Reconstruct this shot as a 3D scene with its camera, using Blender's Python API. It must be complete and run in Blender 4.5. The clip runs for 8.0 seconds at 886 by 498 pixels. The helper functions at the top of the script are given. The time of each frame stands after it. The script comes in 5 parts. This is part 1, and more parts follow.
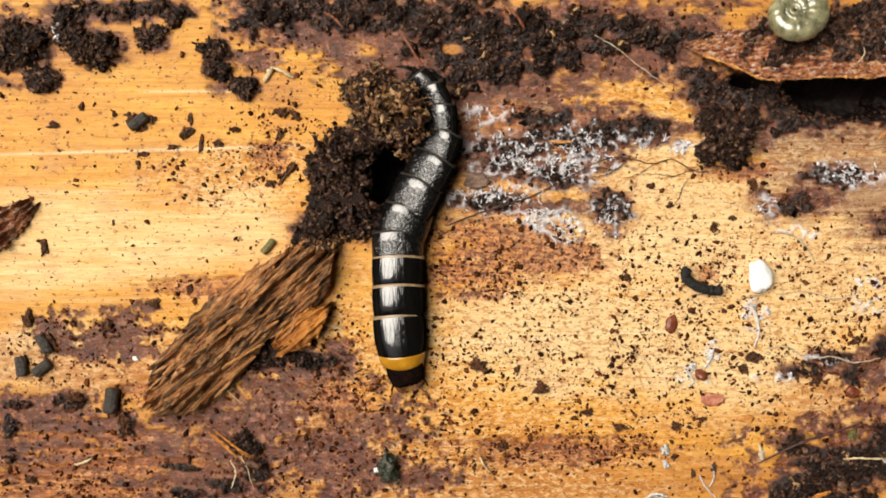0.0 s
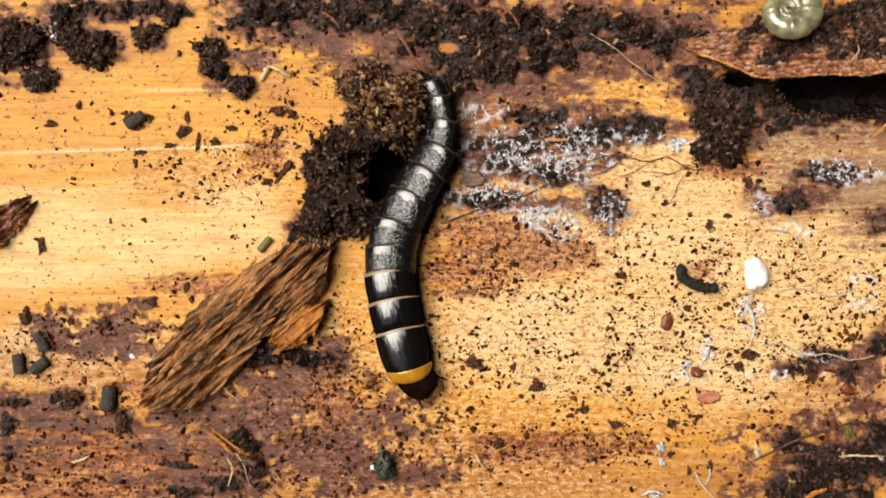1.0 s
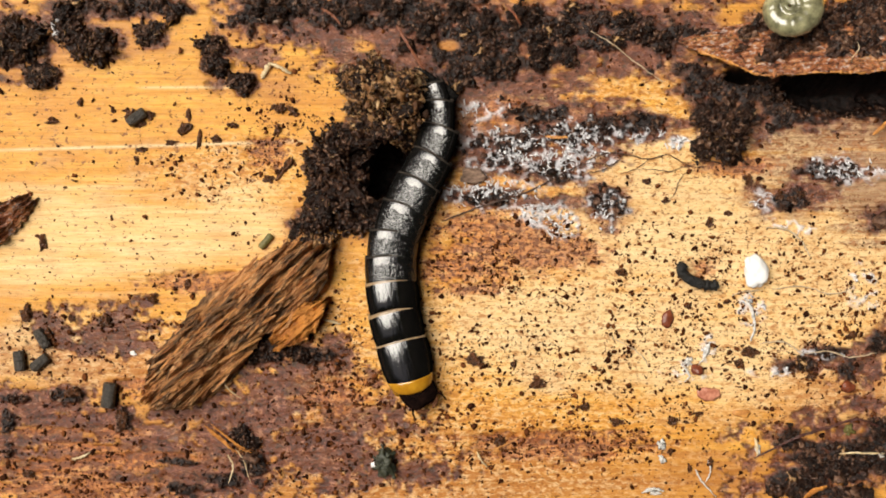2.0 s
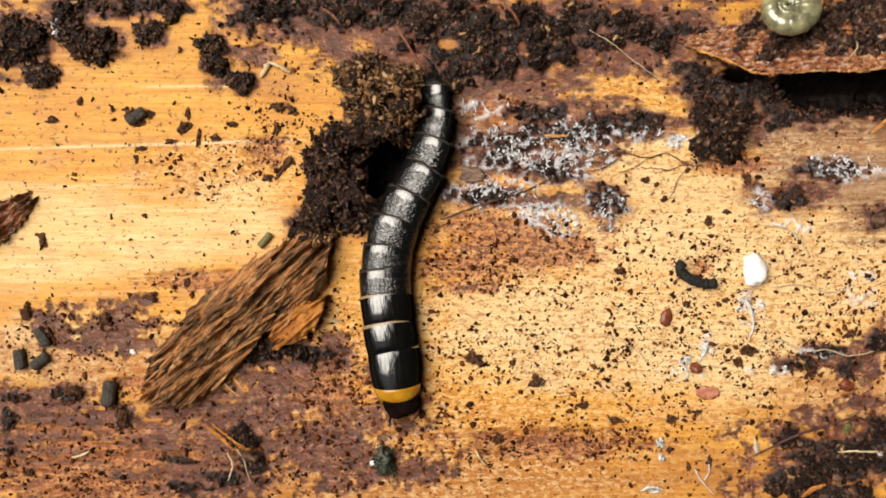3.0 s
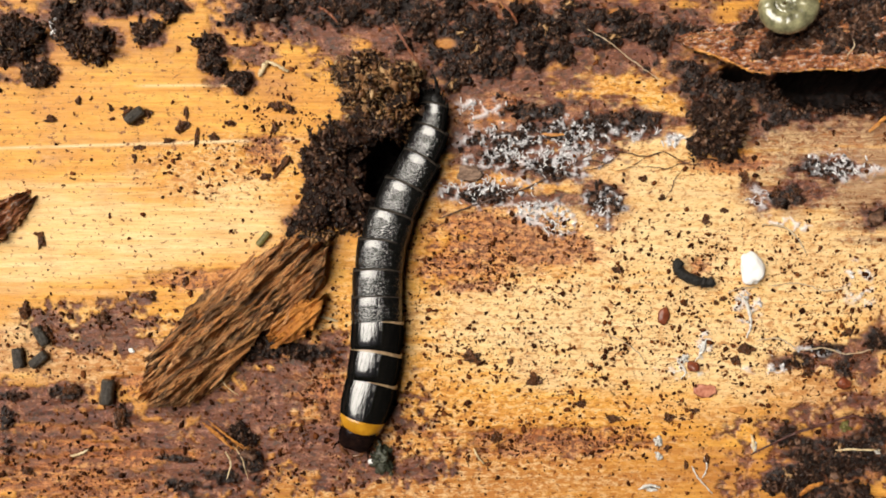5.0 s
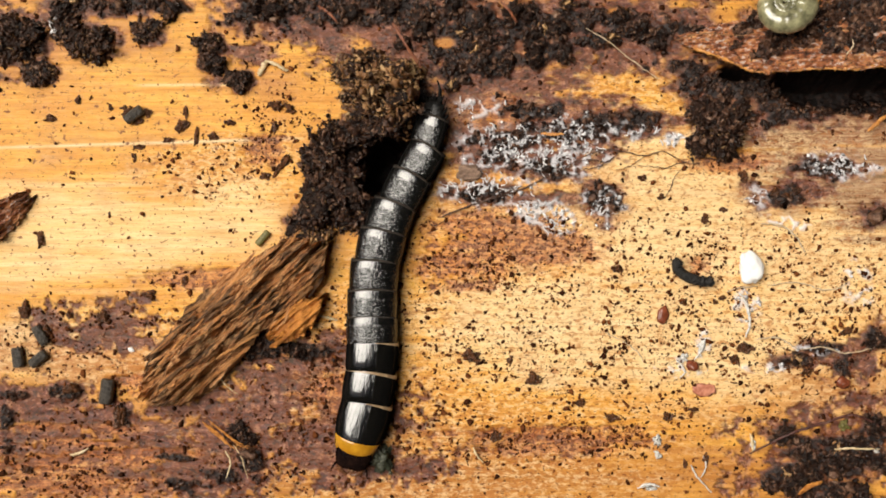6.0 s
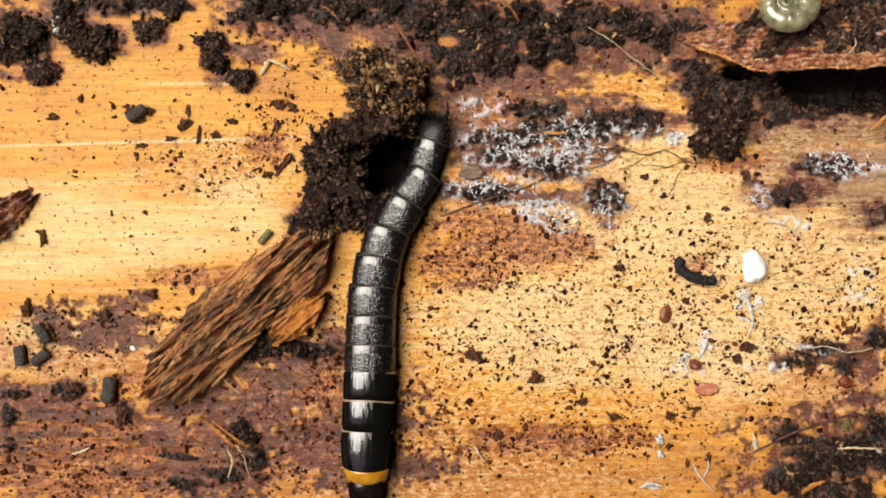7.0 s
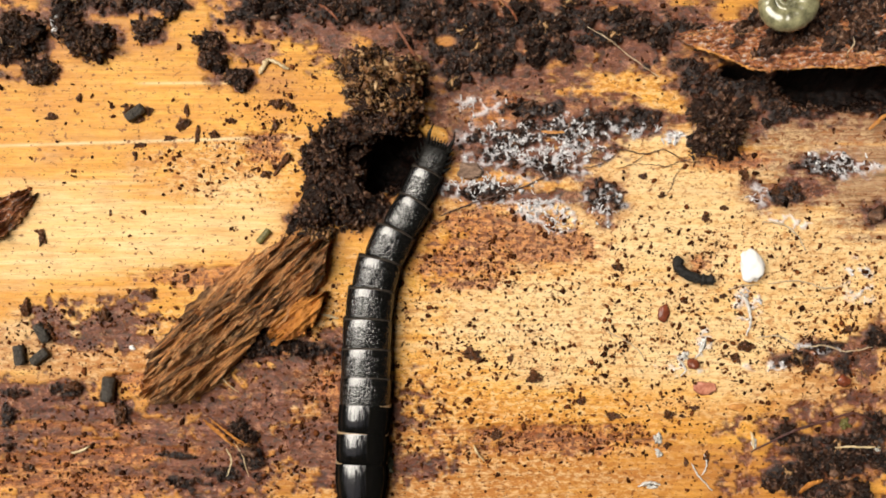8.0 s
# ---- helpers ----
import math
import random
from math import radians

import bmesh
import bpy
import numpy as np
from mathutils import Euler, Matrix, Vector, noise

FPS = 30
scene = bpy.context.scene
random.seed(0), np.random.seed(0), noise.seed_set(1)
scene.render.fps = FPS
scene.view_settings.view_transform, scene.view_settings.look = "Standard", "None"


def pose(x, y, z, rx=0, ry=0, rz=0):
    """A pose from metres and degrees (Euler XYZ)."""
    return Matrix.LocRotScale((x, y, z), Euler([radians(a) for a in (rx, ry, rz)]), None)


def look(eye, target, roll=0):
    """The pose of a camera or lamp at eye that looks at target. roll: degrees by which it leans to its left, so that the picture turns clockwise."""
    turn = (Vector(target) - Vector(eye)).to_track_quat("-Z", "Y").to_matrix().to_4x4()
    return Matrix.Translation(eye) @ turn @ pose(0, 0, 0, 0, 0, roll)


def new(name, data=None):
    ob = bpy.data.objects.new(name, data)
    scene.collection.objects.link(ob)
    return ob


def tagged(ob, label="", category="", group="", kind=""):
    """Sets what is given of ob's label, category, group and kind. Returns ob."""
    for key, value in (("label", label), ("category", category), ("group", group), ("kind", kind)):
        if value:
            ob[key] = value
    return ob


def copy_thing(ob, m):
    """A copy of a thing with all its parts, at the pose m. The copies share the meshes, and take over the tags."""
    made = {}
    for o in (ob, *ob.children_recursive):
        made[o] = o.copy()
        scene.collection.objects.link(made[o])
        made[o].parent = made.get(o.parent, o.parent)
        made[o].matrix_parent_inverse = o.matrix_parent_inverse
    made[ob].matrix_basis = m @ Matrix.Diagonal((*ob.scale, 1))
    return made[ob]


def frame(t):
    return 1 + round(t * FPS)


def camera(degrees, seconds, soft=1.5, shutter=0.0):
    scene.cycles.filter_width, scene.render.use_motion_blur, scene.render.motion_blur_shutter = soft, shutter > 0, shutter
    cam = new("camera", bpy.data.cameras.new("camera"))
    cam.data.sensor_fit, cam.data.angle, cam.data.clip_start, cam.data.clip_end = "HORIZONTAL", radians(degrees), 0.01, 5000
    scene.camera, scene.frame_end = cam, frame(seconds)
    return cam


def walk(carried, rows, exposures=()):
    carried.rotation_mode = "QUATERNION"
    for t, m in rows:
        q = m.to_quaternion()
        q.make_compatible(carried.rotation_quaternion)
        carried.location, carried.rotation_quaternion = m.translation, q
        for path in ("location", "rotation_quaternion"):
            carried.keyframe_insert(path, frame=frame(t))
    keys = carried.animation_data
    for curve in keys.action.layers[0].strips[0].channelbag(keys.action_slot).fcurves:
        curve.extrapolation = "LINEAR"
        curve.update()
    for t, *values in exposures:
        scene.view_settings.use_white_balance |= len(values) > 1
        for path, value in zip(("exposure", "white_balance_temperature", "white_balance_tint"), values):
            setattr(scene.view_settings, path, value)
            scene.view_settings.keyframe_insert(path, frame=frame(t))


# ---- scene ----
# camera and its way: hand-held, a hand's width above the log
cam = camera(45, 8.0, 1.8)
walk(cam, [
    (0.0, pose(-0.00070, 0.00110, 0.08393, -0.369, -0.178, 0.016)),
    (0.5, pose(-0.00031, 0.00101, 0.08409, -0.339, -0.143, -0.022)),
    (1.0, pose(-0.00020, 0.00045, 0.08416, -0.040, -0.052, -0.032)),
    (1.5, pose(-0.00044, 0.00007, 0.08420, 0.137, -0.152, 0.021)),
    (3.0, pose(-0.00009, -0.00007, 0.08438, 0.090, 0.009, 0.000)),
    (3.5, pose(-0.00006, 0.00009, 0.08437, -0.025, 0.028, 0.040)),
    (4.0, pose(0.00000, -0.00006, 0.08450, 0.038, 0.000, 0.002)),
    (4.5, pose(0.00010, -0.00018, 0.08449, 0.108, 0.064, -0.024)),
    (6.0, pose(0.00017, -0.00017, 0.08460, 0.048, 0.038, -0.038)),
    (6.5, pose(0.00002, -0.00027, 0.08449, 0.092, 0.054, 0.005)),
    (7.0, pose(0.00005, -0.00071, 0.08456, 0.351, 0.080, 0.011)),
    (7.5, pose(0.00017, -0.00032, 0.08458, 0.077, 0.126, 0.017)),
    (8.0, pose(0.00024, -0.00026, 0.08463, 0.011, 0.129, -0.018)),
], exposures=[(0.0, -0.20, 6500, 10), (8.0, -0.20, 6500, 10)])

# ---- light: a bright veiled sky, brightest up and to the left ----
SUN_ELEVATION, SUN_TURN = 59, -66   # degrees; the turn is from +y towards +x
world = bpy.data.worlds.new("sky")
scene.world = world
world.use_nodes = True
sky = world.node_tree.nodes.new("ShaderNodeTexSky")
sky.sky_type = "NISHITA"
sky.sun_disc = False
sky.sun_elevation, sky.sun_rotation = radians(SUN_ELEVATION), radians(SUN_TURN)
sky.air_density, sky.dust_density, sky.ozone_density = 0.7, 6.0, 0.3
background = world.node_tree.nodes["Background"]
background.inputs["Strength"].default_value = 0.06
world.node_tree.links.new(sky.outputs["Color"], background.inputs["Color"])
sun = new("sun", bpy.data.lights.new("sun", "SUN"))
sun.data.energy, sun.data.angle, sun.data.color = 5.0, radians(48), (1.0, 0.94, 0.83)
e, a = radians(SUN_ELEVATION), radians(SUN_TURN)
sun.matrix_world = look((math.sin(a) * math.cos(e), math.cos(a) * math.cos(e), math.sin(e)), (0, 0, 0))

# ---- plan: 22.4 units to the millimetre, u to the right, v towards the viewer, crest of the log at (784, 441) ----
MM = 0.001
UNIT = 0.07 / 1568
EYE = 0.0845
LOG_R = 0.25


# ---- noise over arrays ----
LATTICE = [np.random.RandomState(90 + k).rand(256, 256) for k in range(24)]


def vnoise(x, y, seed):
    table = LATTICE[seed % 24]
    xi, yi = np.floor(x).astype(int), np.floor(y).astype(int)
    fx, fy = x - xi, y - yi
    fx, fy = fx * fx * (3 - 2 * fx), fy * fy * (3 - 2 * fy)
    x0, x1, y0, y1 = xi & 255, (xi + 1) & 255, yi & 255, (yi + 1) & 255
    return (table[x0, y0] * (1 - fx) + table[x1, y0] * fx) * (1 - fy) + (table[x0, y1] * (1 - fx) + table[x1, y1] * fx) * fy


def fbm(x, y, seed, octaves=4, gain=0.5):
    total, weight, amount = 0.0, 1.0, 0.0
    for k in range(octaves):
        total = total + weight * vnoise(x * 2 ** k + 17.3 * k, y * 2 ** k + 5.1 * k, seed + k)
        amount += weight
        weight *= gain
    return total / amount


def step(lo, hi, x):
    t = np.clip((x - lo) / (hi - lo), 0, 1)
    return t * t * (3 - 2 * t)


def blobs(u, v, spots):
    m = np.zeros_like(u)
    for cu, cv, ru, rv in spots:
        m = np.maximum(m, 1.0 - np.sqrt(((u - cu) / ru) ** 2 + ((v - cv) / rv) ** 2) * 0.5)
    return m


# where dark wet soil lies on the wood, and where its colour stands in for shade
SOIL_TOP = [(470, 8, 90, 40), (600, 10, 110, 34), (720, 12, 80, 26), (850, 70, 75, 75), (930, 60, 80, 50), (975, 85, 50, 24),
            (1050, 30, 90, 24), (1160, 60, 80, 34), (1060, 70, 70, 20), (990, 45, 90, 30), (650, 30, 150, 16), (830, 45, 110, 80), (920, 55, 70, 60), (800, 90, 60, 50), (870, 105, 76, 36), (950, 110, 40, 20), (1100, 222, 60, 16)]
SOIL_LEFT = [(28, 70, 44, 48), (140, 12, 60, 16), (172, 80, 34, 30), (215, 10, 40, 16), (290, 8, 50, 18), (265, 55, 22, 20),
             (378, 95, 20, 40), (440, 22, 60, 36), (75, 135, 26, 22), (430, 146, 18, 20)]
# the spots along the bark flake's lower edge also paint in its shadow
SOIL_SHADE_RIGHT = [(1225, 124, 70, 20), (1265, 145, 70, 36), (1290, 172, 50, 36), (1385, 168, 130, 50), (1500, 155, 130, 40), (1375, 195, 60, 20), (1555, 175, 40, 30),
              (1480, 30, 90, 40), (1400, 205, 90, 20)]
# soil spots; the one at (472, 615) paints the shaded gap under the chip
SOIL_SHADE_MID = [(905, 258, 80, 30), (965, 300, 60, 20), (1000, 235, 90, 30),  (865, 345, 60, 18), (760, 40, 50, 34), (805, 130, 44, 34), (840, 25, 100, 34), (748, 160, 20, 34), (630, 330, 60, 66), (620, 250, 40, 40), (960, 200, 70, 20), (1130, 212, 60, 16), (472, 615, 42, 26), (560, 622, 40, 18), (430, 815, 20, 22),
            (540, 400, 30, 30), (1070, 355, 34, 34), (1040, 225, 70, 26)]
SOIL_LOW = [(1470, 822, 76, 46), (1535, 800, 50, 56), (1440, 856, 60, 30), (1435, 800, 48, 36), (1395, 772, 40, 12), (1425, 838, 30, 30), (1500, 815, 34, 28), (1550, 775, 24, 20), (1480, 870, 44, 24), (1378, 850, 18, 30), (400, 850, 34, 16), (440, 825, 28, 30), (330, 862, 40, 16), (300, 815, 40, 7), (20, 702, 22, 10), (12, 795, 14, 16), (372, 845, 22, 20), (110, 695, 30, 12), (10, 745, 14, 24), (1460, 620, 34, 9), (1495, 650, 16, 24), (1555, 600, 20, 24),
            (1410, 640, 40, 12), (1390, 350, 50, 20), (1470, 300, 60, 18), (1550, 380, 26, 20), (215, 745, 16, 22), (120, 700, 30, 18)]
# purple-brown stain
STAIN_TOP = [(855, 170, 100, 44), (900, 250, 125, 62), (1010, 225, 120, 50), (820, 200, 60, 50), (1130, 222, 80, 30), (1400, 340, 60, 16), (830, 60, 240, 50), (1120, 45, 200, 50),
             (960, 352, 70, 12), (720, 92, 130, 50), (590, 40, 150, 34), (1000, 60, 300, 46), (1130, 80, 120, 40), (930, 150, 90, 30), (1290, 165, 70, 24), (1370, 200, 90, 16), (440, 95, 40, 20)]
STAIN_LOW = [(60, 775, 220, 62), (260, 775, 90, 24), (330, 830, 110, 30), (100, 850, 250, 40), (60, 715, 120, 22), (420, 745, 100, 60), (560, 640, 60, 50), (190, 590, 100, 36),
             (60, 705, 110, 26), (1530, 715, 40, 14), (560, 800, 120, 66), (745, 832, 60, 26), (960, 790, 110, 14), (380, 840, 140, 60), (640, 720, 90, 50), (470, 690, 90, 60), (270, 530, 30, 10), (90, 560, 24, 26), (185, 565, 30, 14), (1460, 822, 125, 72), (1490, 752, 110, 14), (1500, 640, 60, 30)]
# aged, darker wood
AGED = [(1480, 210, 170, 70), (700, 860, 800, 110), (300, 860, 400, 120), (60, 60, 260, 70), (200, 790, 300, 110), (1300, 840, 260, 80), (1100, 30, 400, 90), (480, 150, 60, 30),
        (560, 700, 130, 120), (1500, 700, 160, 60), (150, 640, 260, 60)]
# greyed, checked wood
GREYED = [(1420, 240, 120, 36), (1520, 225, 100, 44), (1370, 285, 60, 24), (1480, 300, 110, 44), (1540, 360, 70, 50), (1400, 360, 80, 26), (930, 190, 90, 24), (1150, 225, 70, 16)]
# dry cream-coloured wood
CREAM = [(1450, 310, 150, 40), (1500, 705, 100, 40), (1230, 430, 300, 120), (1000, 570, 220, 90), (1160, 330, 160, 50), (1280, 620, 260, 80), (1450, 470, 160, 120), (1130, 260, 120, 40), (90, 620, 110, 50)]
# roughened wood, gnawed and flecked
WORN = [(1000, 560, 330, 150), (1350, 520, 260, 180), (800, 780, 330, 120), (560, 650, 120, 150), (1150, 250, 300, 120), (250, 620, 220, 60), (420, 300, 110, 50), (950, 300, 180, 140)]
# pits dug and blackened to stand in for shade under lifted bark and clods
SHADE_PITS = [(690, 298, 84, 56), (650, 318, 60, 40), (716, 262, 46, 40), (1446, 150, 80, 34), (1500, 154, 125, 52), (1620, 148, 140, 44), (1320, 130, 50, 16)]
# rust-red rot
RUST = [(90, 850, 130, 36), (230, 812, 80, 14), (880, 425, 130, 46), (820, 470, 90, 40), (960, 440, 90, 36), (360, 495, 90, 16), (110, 862, 150, 26), (70, 826, 120, 14), (250, 808, 120, 9), (150, 788, 100, 8), (210, 765, 40, 10), (60, 760, 70, 8), (980, 785, 140, 24), (1000, 440, 60, 30), (470, 268, 34, 26),
        (880, 200, 60, 30), (260, 680, 60, 20), (1240, 475, 26, 12), (590, 690, 60, 40), (1300, 290, 60, 16)]
# white fungus threads
FUNGUS = [(905, 264, 108, 46), (980, 275, 100, 44), (1345, 352, 20, 18), (1500, 300, 60, 22), (865, 335, 90, 34), (850, 192, 50, 18), (985, 395, 50, 24), (955, 372, 60, 20), (1070, 365, 40, 30), (1060, 235, 70, 20), (1140, 240, 50, 16),
          (1195, 250, 34, 14), (1480, 290, 50, 20), (1400, 395, 50, 16), (1325, 540, 26, 30), (1210, 655, 40, 16), (1420, 625, 60, 10),
          (1520, 505, 30, 40), (1000, 215, 40, 24), (1250, 615, 14, 26), (1360, 655, 40, 12), (1545, 800, 30, 16)]
# pale, freshly bared sapwood; the spots at left also paint in a wet sheen
PALE = [(250, 420, 190, 62), (120, 400, 190, 70), (60, 470, 160, 40), (1130, 390, 150, 50), (1000, 560, 200, 60), (1250, 440, 120, 40),
        (1180, 330, 100, 26), (420, 380, 90, 60), (960, 620, 190, 50), (1250, 620, 160, 60)]


def regions(x, y):
    """Shares of stain, soil, rust, fungus and pale wood at places on the log, in metres."""
    u, v = x / UNIT + 784, 441 - y / UNIT
    mx, my = x / MM, y / MM
    fine = fbm(mx * 1.3, my * 1.9, 1, 5) - 0.5
    mid = fbm(mx * 0.45, my * 0.7, 6, 4) - 0.5
    grain = fbm(mx * 0.12, my * 2.6, 11, 4) - 0.5
    out = {}
    m = blobs(u, v, SOIL_TOP + SOIL_LEFT + SOIL_SHADE_RIGHT + SOIL_SHADE_MID + SOIL_LOW)
    around = m
    out["soil"] = step(0.50, 0.74, m + fine * 1.0 + mid * 0.3) * step(0.05, 0.3, m)
    bare = np.maximum(blobs(u, v, [(790, 76, 24, 13), (1290, 25, 30, 26), (640, 78, 22, 12), (1100, 20, 26, 10)]) - 0.35, 0)
    out["soil"] = np.clip(out["soil"] - step(0.1, 0.4, bare), 0, 1)
    out["hollow"] = step(0.45, 0.85, blobs(u, v, SHADE_PITS) + fine * 0.15)
    # soil colour fills the pits to paint the shade in them
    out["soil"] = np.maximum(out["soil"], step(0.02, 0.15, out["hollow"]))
    m = blobs(u, v, STAIN_TOP)
    out["stain"] = step(0.24, 0.58, m + fine * 0.75 + mid * 0.5 + grain * 0.35) * step(0.0, 0.22, m)
    m = blobs(u, v, STAIN_LOW)
    dapple = fbm(mx * 1.7, my * 2.0, 17, 4, 0.6) - 0.5
    out["stain"] = np.maximum(out["stain"], step(0.30, 0.66, 1.0 * m + fine * 0.8 + dapple * 1.2 + mid * 0.95) * step(0.0, 0.22, m))
    out["greyed"] = step(0.28, 0.66, blobs(u, v, GREYED) + grain * 0.7 + mid * 0.4)
    out["stain"] = np.maximum(out["stain"], 0.92 * step(0.24, 0.54, around + fine * 0.8 + mid * 0.6) * step(0.0, 0.15, around))
    out["stain"] = np.clip(out["stain"] - 0.9 * step(0.1, 0.4, bare), 0, 1)
    m = blobs(u, v, RUST)
    out["rust"] = step(0.26, 0.70, m + fine * 0.8 + grain * 0.5)
    m = blobs(u, v, FUNGUS)
    vein = 1 - np.abs(fbm(mx * 1.1, my * 1.3, 15, 4) - 0.5) * 9
    out["fungus"] = step(0.42, 0.7, m + fine * 0.5 + mid * 0.3) * step(0.0, 0.7, vein + fine * 2)
    m = blobs(u, v, PALE)
    out["pale"] = step(0.22, 0.80, m + grain * 0.7 + mid * 0.3)
    out["worn"] = np.clip(0.12 + 0.88 * step(0.1, 0.7, blobs(u, v, WORN) + mid * 0.6), 0, 1)
    out["cream"] = step(0.15, 0.75, blobs(u, v, CREAM) + grain * 0.4 + mid * 0.6)
    out["aged"] = step(0.25, 0.95, blobs(u, v, AGED) + grain * 0.8 + mid * 0.5)
    out["aged"] = np.maximum(out["aged"], 0.85 * step(-0.15, 0.62, around + mid * 0.7 + grain * 0.2))
    # the rest of the log, away from the bared patch, is weathered at random
    far = np.clip(np.maximum(np.abs(u - 784) - 860, np.abs(v - 441) - 500) / 240, 0, 1)
    out["stain"] = np.maximum(out["stain"], far * step(0.40, 0.60, fbm(mx * 0.02, my * 0.09, 4, 4)))
    out["soil"] = np.maximum(out["soil"], far * step(0.60, 0.70, fbm(mx * 0.05 + 9, my * 0.08, 13, 4)))
    # long pale cracks along the grain
    line = np.exp(-((v - (263 - 0.030 * u)) / 2.6) ** 2) * step(548, 520, u)
    line = np.maximum(line, np.exp(-((v - (152 - 0.012 * (u - 230))) / 2.4) ** 2) * step(230, 260, u) * step(420, 400, u) * 0.8)
    out["crack"] = 0.6 * line * (0.5 + vnoise(mx * 0.7, my * 0.1, 3))
    return out


def crown(y):
    return np.sqrt(np.maximum(LOG_R ** 2 - y ** 2, 0)) - LOG_R


def relief(x, y, r=None):
    """Height of the wood's worn surface over its smooth crown."""
    r = regions(x, y) if r is None else r
    mx, my = x / MM, y / MM
    h = 0.10 * (fbm(mx * 0.08, my * 0.5, 2, 4) - 0.5) + 0.09 * (fbm(mx * 0.25, my * 2.2, 9, 4) - 0.5)
    h = h + r["stain"] * 0.16 * (fbm(mx * 1.2, my * 2.4, 5, 4) - 0.5)
    h = h + r["soil"] * (0.12 + 0.5 * (fbm(mx * 1.6, my * 1.6, 14, 4) - 0.3)) + r["fungus"] * 0.12
    # pits sunk only to deepen the painted shade
    h = h - r["hollow"] * 6.5
    h = h - r["rust"] * 0.05 + r["crack"] * 0.06
    return h * MM


def ground_z(x, y):
    x, y = np.atleast_1d(np.asarray(x, float)), np.atleast_1d(np.asarray(y, float))
    return crown(y) + relief(x, y)


def on(u, v, h=0.0):
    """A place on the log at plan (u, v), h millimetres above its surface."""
    x, y = (u - 784) * UNIT, (441 - v) * UNIT
    z = float(ground_z(x, y)[0]) + h * MM
    k = 1 - z / EYE
    return Vector((x * k, y * k, z))


# ---- materials ----
def material(name, rough=0.6, metal=0.0, spec=0.5, coat=0.0):
    m = bpy.data.materials.new(name)
    m.use_nodes = True
    b = m.node_tree.nodes["Principled BSDF"]
    b.inputs["Roughness"].default_value, b.inputs["Metallic"].default_value = rough, metal
    b.inputs["Specular IOR Level"].default_value = spec
    b.inputs["Coat Weight"].default_value = coat
    b.inputs["Coat Roughness"].default_value = 0.12
    return m, m.node_tree.nodes, m.node_tree.links, b


def coords(nodes, links, scale):
    """Object coordinates in millimetres times scale."""
    c, mp = nodes.new("ShaderNodeTexCoord"), nodes.new("ShaderNodeMapping")
    mp.inputs["Scale"].default_value = [1000 * s for s in scale]
    links.new(c.outputs["Object"], mp.inputs["Vector"])
    return mp.outputs["Vector"]


def tex(nodes, links, scale, detail=5, rough=0.6, distort=0.0):
    n = nodes.new("ShaderNodeTexNoise")
    n.inputs["Scale"].default_value, n.inputs["Detail"].default_value = 1.0, detail
    n.inputs["Roughness"].default_value, n.inputs["Distortion"].default_value = rough, distort
    links.new(coords(nodes, links, scale), n.inputs["Vector"])
    return n.outputs["Fac"]


def ramp(nodes, links, fac, stops):
    r = nodes.new("ShaderNodeValToRGB")
    el = r.color_ramp.elements
    while len(el) < len(stops):
        el.new(0.5)
    for item, (p, c) in zip(el, stops):
        item.position, item.color = p, (*c, 1) if len(c) == 3 else c
    links.new(fac, r.inputs["Fac"])
    return r.outputs["Color"]


def mix(nodes, links, fac, a, b, mode="MIX"):
    n = nodes.new("ShaderNodeMix")
    n.data_type, n.blend_type = "RGBA", mode
    for socket, value in ((n.inputs[0], fac), (n.inputs[6], a), (n.inputs[7], b)):
        if hasattr(value, "is_linked"):
            links.new(value, socket)
        elif isinstance(value, (int, float)):
            socket.default_value = value
        else:
            socket.default_value = (*value, 1)
    return n.outputs[2]


def calc(nodes, links, op, a, b=0.0):
    n = nodes.new("ShaderNodeMath")
    n.operation, n.use_clamp = op, False
    for socket, value in ((n.inputs[0], a), (n.inputs[1], b)):
        if hasattr(value, "is_linked"):
            links.new(value, socket)
        else:
            socket.default_value = value
    return n.outputs[0]


def attribute(nodes, name):
    n = nodes.new("ShaderNodeAttribute")
    n.attribute_name = name
    return n.outputs["Fac"]


def bump(nodes, links, b, height, strength, mm):
    n = nodes.new("ShaderNodeBump")
    n.inputs["Strength"].default_value, n.inputs["Distance"].default_value = strength, mm * MM
    links.new(height, n.inputs["Height"])
    links.new(n.outputs["Normal"], b.inputs["Normal"])


